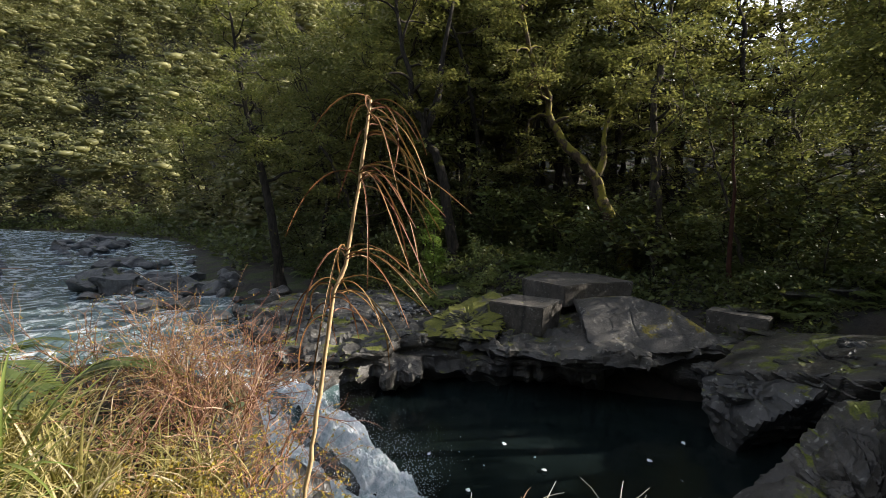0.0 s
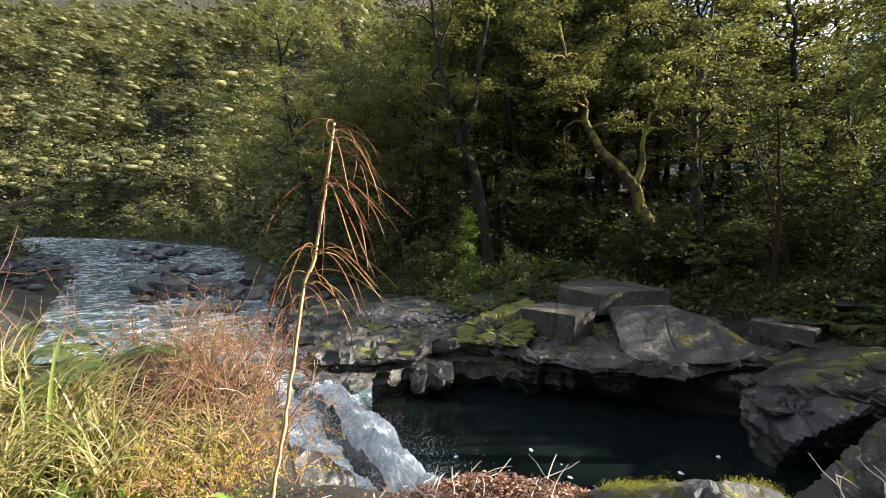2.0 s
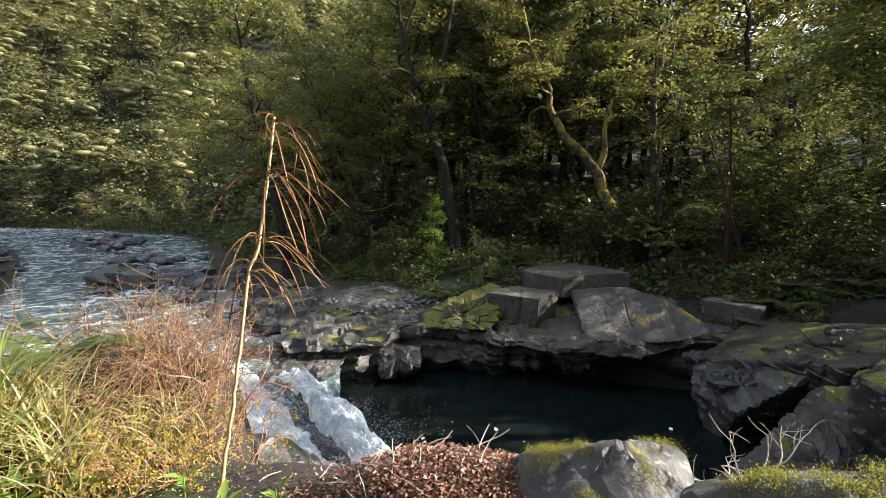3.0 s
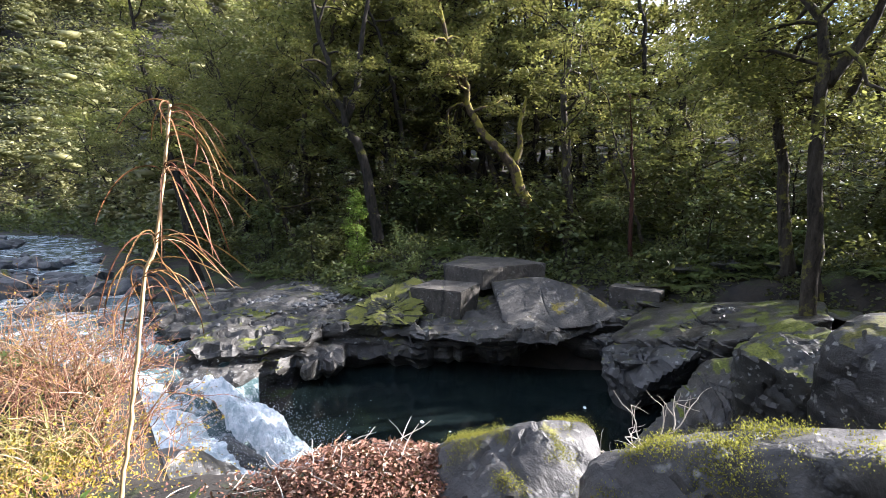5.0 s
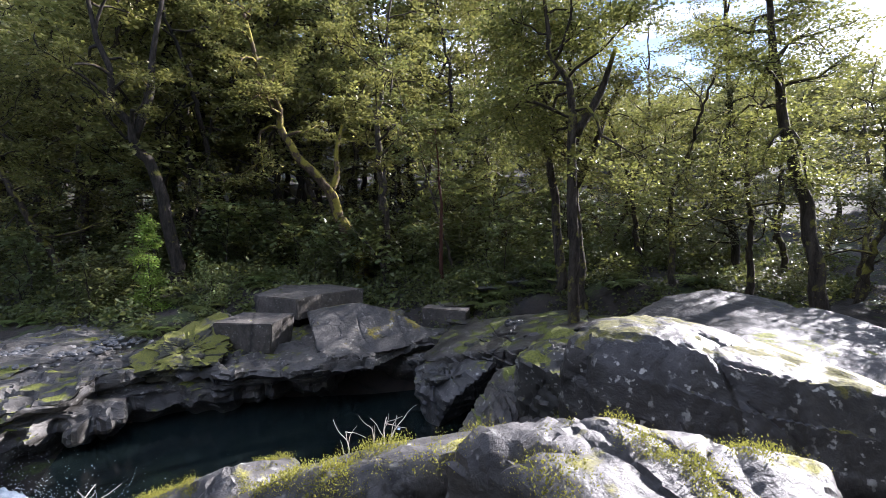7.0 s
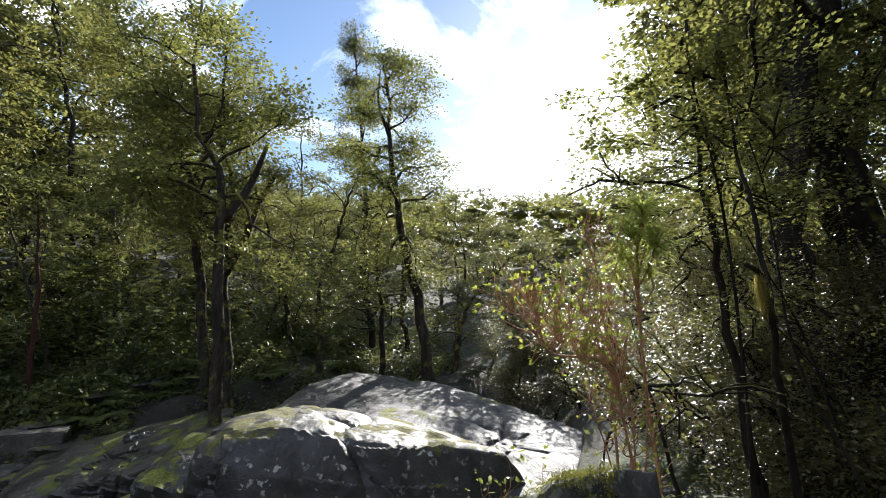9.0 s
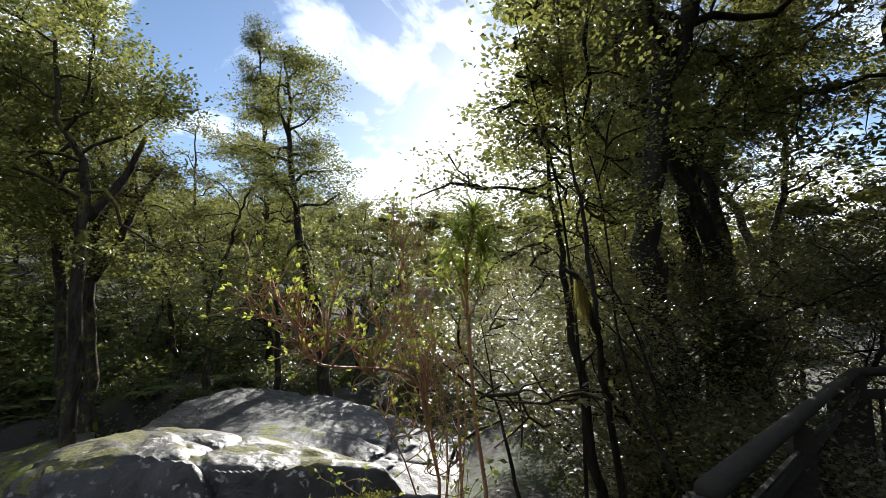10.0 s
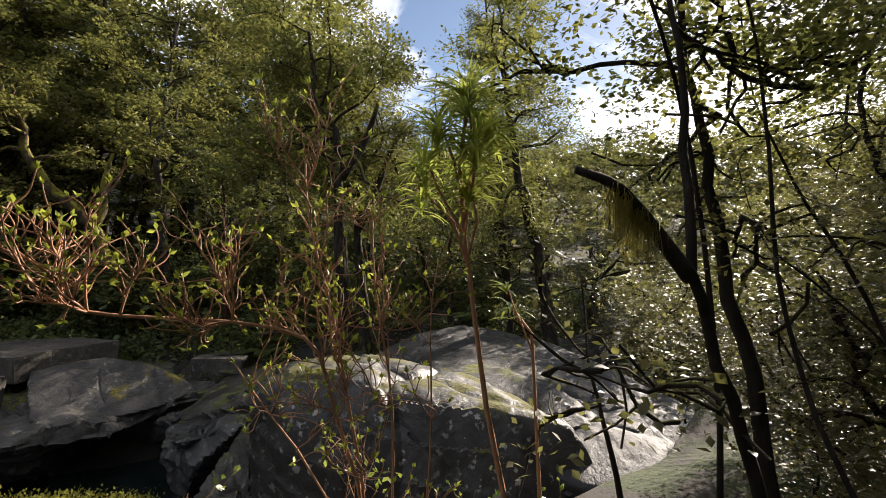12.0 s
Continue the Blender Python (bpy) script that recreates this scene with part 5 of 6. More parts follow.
def tussock(name, at, count, length, mat, seed, label, width=0.009, spread=0.12, lean=(0, 0), category="grass tussock"):
    r = np.random.default_rng(seed)
    sh = Shape()
    for k in range(count):
        a = r.uniform(0, 6.283)
        ln, t = length * r.uniform(0.55, 1.2), np.linspace(0, 1, 9)
        ang = r.uniform(0.9, 1.5) - t ** 1.4 * r.uniform(0.8, 2.6)
        d = unit(np.array([math.cos(a) + lean[0], math.sin(a) + lean[1], 0]))
        step = (np.cos(ang)[:, None] * d + np.sin(ang)[:, None] * UP) * ln / 8
        pts = np.array([r.normal(0, spread), r.normal(0, spread), 0]) + np.concatenate([[np.zeros(3)], np.cumsum(step[:-1], 0)])
        blade(sh, pts, width * r.uniform(0.6, 1.4) * np.interp(t, [0, 0.3, 1], [0.7, 1, 0.1]), None, 0.25)
    ob = put(name, sh.mesh(name), mat)
    ob.matrix_world = pose(*at)
    return tagged(ob, label, category)


def flax(at, count, length, seed, label):
    """A flax plant: every broad leaf is a part."""
    r = np.random.default_rng(seed)
    ob = empty("flax", pose(*at), label, "flax", "flax on the bank")
    for k in range(count):
        a, ln, t = r.uniform(0, 6.283), length * r.uniform(0.55, 1.2), np.linspace(0, 1, 9)
        ang = r.uniform(0.9, 1.5) - t ** 1.4 * r.uniform(0.8, 2.6)
        d = unit(np.array([math.cos(a) + 0.5, math.sin(a), 0]))
        step = (np.cos(ang)[:, None] * d + np.sin(ang)[:, None] * UP) * ln / 8
        pts = np.array([r.normal(0, 0.05), r.normal(0, 0.05), 0]) + np.concatenate([[np.zeros(3)], np.cumsum(step[:-1], 0)])
        sh = Shape()
        blade(sh, pts, 0.026 * r.uniform(0.6, 1.4) * np.interp(t, [0, 0.3, 1], [0.7, 1, 0.1]), None, 0.25)
        put("leaf", sh.mesh("flax_leaf"), M_flax, ob)
    return ob


def on_land(x, y, lift=0.0):
    return x, y, land_at(x, y) + lift


for k, (x, y, n, ln) in enumerate([(-1.75, 2.0, 230, 0.62), (-2.2, 2.15, 230, 0.66), (-1.45, 1.75, 170, 0.5), (-2.55, 1.75, 220, 0.7), (-1.95, 1.55, 200, 0.6), (-1.25, 2.2, 130, 0.42), (-2.9, 2.4, 200, 0.7), (-3.3, 2.0, 180, 0.7)]):
    tussock("grass_tussock", on_land(x, y), n, ln, M_grass, 650 + k, "straw-coloured and green tussock on the bank", 0.012, 0.10, (0.35, 0.0))
for k, (x, y, n, ln) in enumerate([(-1.6, 1.35, 16, 0.7), (-1.95, 1.85, 14, 0.8), (-2.4, 1.4, 16, 0.8)]):
    flax(on_land(x, y), n, ln, 670 + k, "broad green flax blades among the grass")


def twiggy(name, at, seed, height, stems, mats, label, leaf=0.012, per=3, spread=0.6, levels=3, radius=0.005, category="shrub", curl=0.22, lift=0.03, twist=0.75):
    """A shrub of thin branching twigs with few small leaves."""
    r = np.random.default_rng(seed)
    wood, crown = Shape(), Shape()
    seats, ways = [], []

    def branch(p, w, ln, rad, level):
        c = curve(p, w, ln, 5, r, curl, lift)
        tube(wood, c, np.linspace(rad, rad * 0.5, 6), 4 if level else 5)
        if level == 0:
            for q in (3, 4, 5)[:per]:
                seats.append(c[q])
                ways.append(unit(c[q] - c[q - 1] + r.normal(size=3) * 0.6))
            return
        for q in range(r.integers(3, 5)):
            g = r.integers(2, 6)
            branch(c[g], unit(c[g] - c[g - 1]) + r.normal(size=3) * twist, ln * r.uniform(0.45, 0.75), rad * 0.55, level - 1)

    for k in range(stems):
        a = r.uniform(0, 6.283)
        branch(np.array([r.normal(0, 0.06), r.normal(0, 0.06), -0.03]), (math.cos(a) * spread, math.sin(a) * spread, 1), height * r.uniform(0.4, 0.65), radius * r.uniform(0.7, 1.2), levels - 1)
    ob = empty(name, pose(*at), label, category)
    put("branchwork", wood.mesh(name + "_branchwork"), mats[0], ob)
    if per:
        seats, ways = np.repeat(seats, 2, 0), np.repeat(ways, 2, 0)
        m = len(seats)
        sz = leaf * r.uniform(0.6, 1.4, m)
        leaves(crown, seats, ways + r.normal(size=(m, 3)) * 0.5, unit(UP + r.normal(size=(m, 3)) * 0.6), sz, sz * 0.55)
        put("foliage", crown.mesh(name + "_foliage"), mats[1], ob)
    return ob


for k, (x, y, h, st) in enumerate([(-1.55, 2.9, 0.95, 22), (-1.9, 3.1, 1.0, 22), (-1.25, 2.75, 0.8, 20), (-1.6, 2.5, 0.75, 20), (-1.05, 2.35, 0.65, 11), (-2.3, 3.0, 0.9, 12), (-1.35, 3.2, 0.9, 12)]):
    twiggy("dry_shrub", on_land(x, y), 690 + k, h, st, (M_drytwig, M_ochre), "dry pinkish-brown shrub with few ochre leaves", 0.014, 1 + k % 2, 0.55, 3, 0.006)
for k, (x, y, h) in enumerate([(-0.95, 2.2, 0.6), (-0.9, 1.75, 0.45), (-1.0, 1.6, 0.4), (-1.15, 1.85, 0.45), (-0.85, 2.35, 0.7), (-1.0, 1.35, 0.35)]):
    twiggy("ochre_shrub", on_land(x, y), 710 + k, h, 7, (M_twig, M_ochre), "low shrub with tiny golden leaves", 0.016, 3, 0.7, 3, 0.004)
twiggy("red_twig_shrub", on_land(-3.3, 2.9), 720, 1.6, 5, (M_twig, M_ochre), "upright red-brown twigs almost without leaves", 0.014, 1, 0.25, 2, 0.006)
twiggy("dead_branch", (1.62, 1.35, 0.42), 722, 0.42, 3, (M_greytwig, M_ochre), "bare grey dead branch on the mossy rock", 0.01, 0, 1.3, 3, 0.006, "branch")
twiggy("bent_twig", (0.42, 1.62, 0.40), 723, 0.24, 3, (M_twig, M_ochre), "bent reddish dead twigs in leaf litter", 0.01, 0, 0.9, 2, 0.004, "twig")
fern(-2.25, 2.65, 1.0, 25, land_at(-2.25, 2.65) + 0.2, "green fern with long fronds among dry grass", 3, "")
fern(-2.75, 2.55, 1.0, 80, land_at(-2.75, 2.55) + 0.22, "green fern with long fronds among dry grass", 3, "")


def broad_plant(at, seed, count, size, label):
    r = np.random.default_rng(seed)
    sh = Shape()
    a = np.arange(count) * 2.4
    way = np.stack([np.cos(a), np.sin(a), r.uniform(0.2, 0.9, count)], -1)
    base = np.stack([np.cos(a) * 0.01, np.sin(a) * 0.01, r.uniform(0, size, count)], -1)
    leaves(sh, base, way, unit(UP * 1.0 - way * 0.3), size * r.uniform(0.7, 1.2, count), size * 0.45, 0.2)
    tube(sh, [(0, 0, -0.05), (0, 0, size)], [0.004, 0.003], 5)
    ob = put("broadleaf_seedling", sh.mesh("seedling", True), M_fresh)
    ob.matrix_world = pose(*at)
    return tagged(ob, label, "seedling", "seedlings on the bank")


for k, (x, y, n, s) in enumerate([(-0.42, 1.30, 7, 0.10), (-0.30, 1.22, 6, 0.09), (-1.25, 1.6, 7, 0.11), (-1.45, 1.5, 6, 0.12), (-0.72, 1.55, 5, 0.08), (-1.0, 1.75, 5, 0.08), (-0.2, 1.3, 5, 0.07)]):
    broad_plant(on_land(x, y, 0.05), 730 + k, n, s, "small seedling with glossy bright green leaves")


def scatter(name, count, seed, centre, spread, size, mat, label, lift=0.02, up=0.8, z=None):
    """Loose leaves strewn over the ground."""
    r = np.random.default_rng(seed)
    x, y = centre[0] + r.normal(0, spread[0], count), centre[1] + r.normal(0, spread[1], count)
    base = np.stack([x, y, (land(x, y) if z is None else z) + lift * r.uniform(0, 1, count)], -1)
    sz = size * r.uniform(0.5, 1.5, count)
    sh = Shape()
    leaves(sh, base, r.normal(size=(count, 3)) * (1, 1, 0.4), unit(UP * up + r.normal(size=(count, 3)) * 0.5), sz, sz * 0.6, 0.25)
    return tagged(put(name, sh.mesh(name, True), mat), label, "leaf litter", kind="stuff")


scatter("leaf_litter", 15000, 741, (0.45, 1.2), (0.32, 0.24), 0.018, M_litter, "red-brown dead leaves on the bank", 0.04)
scatter("leaf_litter", 9000, 742, (0.8, -0.6), (1.6, 0.8), 0.02, M_litter, "brown dead leaves on the path", 0.015)
scatter("bank_herbs", 9000, 743, (-1.55, 1.7), (0.5, 0.5), 0.012, M_ochre, "golden moss and tiny herbs on the bank", 0.12, 0.4)


def tufts(name, count, seed, rocks, size, label):
    """Moss cushions on the tops of rocks: short upright leaves in patches."""
    r = np.random.default_rng(seed)
    sh = Shape()
    for ob in rocks:
        me, m = ob.data, np.array(ob.matrix_world)
        co = np.empty(len(me.vertices) * 3)
        me.vertices.foreach_get("co", co)
        no = np.empty(len(me.vertices) * 3)
        me.vertices.foreach_get("normal", no)
        co, no = co.reshape(-1, 3) @ m[:3, :3].T + m[:3, 3], no.reshape(-1, 3) @ m[:3, :3].T
        where = fbm(co * 8.5, 3, seed) + 0.5 * (no[:, 2] - 0.8)
        idx = np.where((no[:, 2] > 0.4) & (where > 0.26))[0]
        if not len(idx):
            continue
        pick = r.choice(idx, count)
        base = co[pick] + r.normal(size=(count, 3)) * 0.012
        sz = size * r.uniform(0.5, 1.6, count) * np.clip(0.6 + 1.2 * where[pick], 0.5, 1.6)
        leaves(sh, base - no[pick] * 0.004, unit(no[pick] + r.normal(size=(count, 3)) * 0.55), unit(r.normal(size=(count, 3))), sz, sz * 0.55, 0.2)
    return tagged(put(name, sh.mesh(name, True), M_mosstuft), label, "moss", kind="stuff")


tufts("moss_cushions", 16000, 751, [o for o in scene.objects if o.name.startswith(("mossy_parapet", "bank_rock")) or (o.name.startswith("mossy_rock") and o.matrix_world.translation.y < 5)][:4], 0.0042, "bright yellow-green moss cushions on the near rocks")


def spray_drops(name, count, seed, label):
    """White drops thrown up along the rapid."""
    r = np.random.default_rng(seed)
    t = r.uniform(0, 1, count) ** 0.6
    a, b = np.array([-5.2, 12.0]), np.array([-0.6, 7.6])
    along = a + (b - a) * t[:, None]
    across = np.array([0.55, 0.83]) * r.normal(0, 0.8, count)[:, None]
    h = np.abs(r.normal(0, 0.16, count)) * (0.4 + 1.2 * t)
    base = np.concatenate([along + across, (-3.3 - 0.85 * t + h + 0.1)[:, None]], -1)
    sh = Shape()
    sz = r.uniform(0.008, 0.028, count)
    leaves(sh, base, r.normal(size=(count, 3)), unit(r.normal(size=(count, 3))), sz, sz * 0.8)
    return tagged(put(name, sh.mesh(name, True), simple("white_foam", (0.7, 0.75, 0.78), (0.85, 0.88, 0.9), 0.6)), label, "foam", kind="stuff")


spray_drops("water_spray", 9000, 761, "white drops thrown up by the rapid")


def foam_flecks(name, count, seed, label):
    """Flat flecks of foam that drift on the pool."""
    r = np.random.default_rng(seed)
    sh = Shape()
    for k in range(count):
        c = np.array([r.uniform(-0.5, 6.0), r.uniform(5.5, 11.5), -4.165])
        m = 8
        a = np.arange(m) * 2 * math.pi / m
        rad = r.uniform(0.025, 0.07) * r.uniform(0.5, 1.4, m)
        ring = c + np.stack([np.cos(a) * rad, np.sin(a) * rad, 0 * a], -1)
        sh.add(np.concatenate([ring, [c + (0, 0, 0.015)]]), np.stack([np.arange(m), (np.arange(m) + 1) % m, np.full(m, m)], -1))
    return tagged(put(name, sh.mesh(name), bpy.data.materials["white_foam"]), label, "foam", kind="stuff")


foam_flecks("pool_foam", 12, 762, "small flecks of foam on the dark pool")


# fallen twigs over the leaf litter
sh = Shape()
r = np.random.default_rng(771)
for k in range(130):
    x, y = r.normal(0.45, 0.4), r.normal(1.2, 0.28)
    a, ln = r.uniform(0, 3.14), r.uniform(0.05, 0.22)
    q = curve((x, y, land_at(x, y) + 0.03), (math.cos(a), math.sin(a), r.normal(0, 0.08)), ln, 4, r, 0.15)
    tube(sh, q, np.linspace(0.003, 0.0015, 5), 4)
tagged(put("fallen_twigs", sh.mesh("fallen_twigs"), M_greytwig), "thin fallen twigs on the leaf litter", "twigs", kind="stuff")

# ---- the right-hand bank: trees, shrubs, rail and deck ----
M_wood = simple("weathered_rail_wood", (0.012, 0.011, 0.009), (0.045, 0.04, 0.034), 0.92, 8, (1, 1, 6), 0.5)
M_plank = simple("deck_planks", (0.03, 0.027, 0.024), (0.09, 0.084, 0.075), 0.9, 9, (1, 8, 1), 0.5)
M_darkleaf = foliage("dark_glossy_leaves", (0.05, 0.058, 0.02), (0.14, 0.15, 0.05), (0.22, 0.2, 0.06), 0.58, 0.4, 0.42)
M_smallleaf = foliage("small_shiny_leaves", (0.05, 0.05, 0.022), (0.15, 0.135, 0.062), (0.24, 0.2, 0.09), 0.4, 0.45, 0.4)

# tall trees that close the right side
for k, (x, y, h, r) in enumerate([(7.2, -2.75, 12, 0.22), (9.5, -3.9, 13, 0.18), (8.6, -5.8, 14, 0.25), (11.5, -2.9, 11, 0.15), (12.5, -5.5, 14, 0.22), (6.0, -7.5, 13, 0.2), (10.5, -8.5, 15, 0.25), (14.5, -3.6, 11, 0.16),
                                  (15, -7, 14, 0.2), (3.0, -8.5, 13, 0.22), (17.5, -4.5, 11, 0.16), (8, -11, 15, 0.22), (-1, -8, 12, 0.2), (-5, -6, 12, 0.2), (13.5, -10.5, 15, 0.22), (19, -9, 14, 0.2), (7.9, -3.4, 11, 0.12), (8.5, -4.2, 12, 0.18), (6.2, -5.6, 11, 0.16)]):
    close = k in (0, 1, 16, 17)
    me = tree_meshes("bank_tree", 800 + k, h, r * 0.8, None, 0.37, 20, 6, 4, 90 if close else 22, 0.042 if close else 0.11 + 0.03 * (k % 2), 0.17 if close else 0.25, 0.40, 0.2, 0.04, 0.14)
    plant_tree(me, pose(x, y, land_at(x, y)), (M_bark_dark, M_darkleaf if k % 3 else M_smallleaf), "dark leafy tree with a mossy trunk beside the deck", "trees behind the rail")
# unseen trees added behind the camera, to keep sky light off the near rocks
for k, (x, y, h) in enumerate([(0.4, -4.6, 9), (-2.6, -4.2, 10), (2.6, -5.4, 10), (-5.4, -3.2, 9), (-8.0, -1.5, 9), (-0.8, -6.4, 12), (-4.2, -6.6, 12), (-7.5, -5.0, 11), (4.6, -7.0, 12)]):
    me = tree_meshes("path_tree", 760 + k, h, 0.15, None, 0.12, 22, 6, 4, 18, 0.15, 0.26, 0.46, 0.2, 0.04, 0.14)
    plant_tree(me, pose(x, y, land_at(x, y)), (M_bark_dark, M_darkleaf), "unseen leafy tree added behind the path to block sky light", "trees behind the path")
# understorey with small shining leaves
for k, (x, y, h) in enumerate([(6.7, -2.2, 4.4), (7.6, -2.6, 5.0), (6.3, -2.7, 2.4), (8.8, -2.6, 4.4), (9.8, -2.2, 3.8), (11.3, -1.9, 4.2), (13.2, -1.0, 4.2), (7.4, -3.5, 3.6), (10.5, -3.2, 4.6), (14.6, 0.4, 4.4), (15.0, -1.8, 5.0),
                                  (8.2, -4.6, 3.6), (16.4, 1.6, 4.6), (14.9, 2.8, 3.6), (17, -2.5, 5), (8.4, -7.5, 4), (10.2, -5.4, 4), (12.2, -2.6, 4.6), (17.6, 4.0, 4.2), (5.4, -2.35, 1.5), (18.5, 0.2, 5), (7.9, -1.7, 2.6), (6.0, -1.9, 2.4)]):
    far_off = math.hypot(x - 2, y + 1.5) > 8
    me = tree_meshes("understorey", 830 + k, h, 0.045, None, 0.06, 18, 5, 3, 44 if far_off else 64, 0.062 if far_off else 0.036, 0.30, 0.34, 0.3, 0.03, 0.2, sides=6)
    plant_tree(me, pose(x, y, land_at(x, y)), (M_bark_dark, M_smallleaf), "understorey shrub with small shining leaves", "understorey shrubs", "shrub", "shrub")


def thin_tree(line, radius, seed, mats, label, mains=10, reach=0.3, leaf=0.05, arms=(), first=0.5, count=16, top=3.0, name="sapling", spread=0.2):
    line = np.array(line, float)
    root = line[0].copy()
    root[2] = land_at(root[0], root[1])
    full = np.concatenate([[[root[0], root[1], root[2] - 0.2]], line, [line[-1] + (0.1, 0.1, top)]])
    me = tree_meshes(name, seed, 4.0, radius, full - root, first, mains, 5, 3, count, leaf, reach, spread, 0.3, 0.05, 0.1)
    ob = plant_tree(me, Matrix.Translation(root), mats, label, name=name, category="tree")
    for a, r in arms:
        a = np.array(a, float) - root
        n = len(a)
        g = np.stack([np.interp(np.linspace(0, n - 1, n * 3), np.arange(n), a[:, c]) for c in range(3)], -1)
        g[1:-1] = (g[:-2] + g[1:-1] + g[2:]) / 3
        sh = Shape()
        tube(sh, g, np.linspace(r, r * 0.4, len(g)), 7)
        put("limb", sh.mesh("limb"), mats[0], ob)
    return ob


mossy = thin_tree([(4.45, -1.62, 0.4), (4.33, -1.56, 0.89), (4.16, -1.49, 1.31), (4.0, -1.45, 1.57), (4.04, -1.43, 1.97), (4.08, -1.38, 2.29), (4.12, -1.33, 2.64)], 0.026, 861, (M_bark_dark, M_darkleaf),
                  "thin dark tree with a mossy side arm", 5, 0.22, 0.03, [([(4.0, -1.45, 1.57), (3.88, -1.38, 1.72), (3.73, -1.35, 1.81), (3.66, -1.28, 1.84)], 0.024)], 0.72, 44)
thin_tree([(5.05, -1.58, 0.3), (4.98, -1.52, 0.62), (4.85, -1.42, 1.29), (4.75, -1.35, 1.8), (4.67, -1.3, 2.2), (4.62, -1.24, 2.61)], 0.046, 862, (M_bark_dark, M_darkleaf), "dark leaning trunk hung with moss", 6, 0.28, 0.03, (), 0.7, 44)
thin_tree([(5.12, -2.12, 0.3), (4.99, -1.98, 1.0), (4.8, -1.72, 1.68), (4.79, -1.59, 1.91), (4.77, -1.45, 2.3)], 0.013, 865, (M_bark_dark, M_darkleaf), "slender dark stem leaning across the trunks", 5, 0.2, 0.03, (), 0.6, 30, 0.8)
thin_tree([(5.22, -2.28, 0.4), (5.06, -2.0, 1.15), (4.89, -1.67, 1.51), (4.87, -1.47, 1.68)], 0.010, 866, (M_bark_dark, M_smallleaf), "thin twisted stem leaning towards the light", 5, 0.2, 0.03, (), 0.6, 24, 0.4)
thin_tree([(4.30, -1.95, 0.4), (4.33, -1.88, 0.75), (4.36, -1.7, 1.11), (4.38, -1.59, 1.55), (4.38, -1.56, 2.22), (4.38, -1.49, 2.62), (4.39, -1.33, 3.09)], 0.012, 863, (M_bark_dark, M_darkleaf), "slender dark sapling leaning over the drop", 7, 0.22, 0.03, (), 0.6, 40, 1.5)
thin_tree([(4.66, -1.05, 0.3), (4.64, -1.0, 0.64), (4.61, -0.92, 0.95), (4.59, -0.88, 1.1)], 0.02, 864, (M_bark_dark, M_smallleaf), "slender sapling with a forked top", 6, 0.25, 0.05, [([(4.59, -0.88, 1.1), (4.54, -0.79, 1.14), (4.47, -0.66, 1.26), (4.41, -0.57, 1.34)], 0.012)], 0.6, 3, 0.5)

# hanging moss on the side arm
sh = Shape()
r = np.random.default_rng(871)
for k in range(420):
    t = r.uniform(0, 1)
    p = np.array([3.72 + 0.16 * t, -1.34 - 0.05 * t, 1.80 - 0.09 * t]) + r.normal(size=3) * 0.012
    ln = r.uniform(0.03, 0.16)
    q = p + np.stack([r.normal(0, 0.004, 5), r.normal(0, 0.004, 5), -np.linspace(0, ln, 5)], -1)
    blade(sh, q, np.linspace(0.0022, 0.0007, 5), np.array([r.normal(), r.normal(), 0.1]))
put("hanging_moss", sh.mesh("hanging_moss"), foliage("hanging_moss", (0.2, 0.16, 0.04), (0.40, 0.33, 0.10), None, 0.5, 0.1, 0.9), None)
tagged(bpy.data.objects["hanging_moss"], "golden-brown moss hanging from a side arm", "moss")


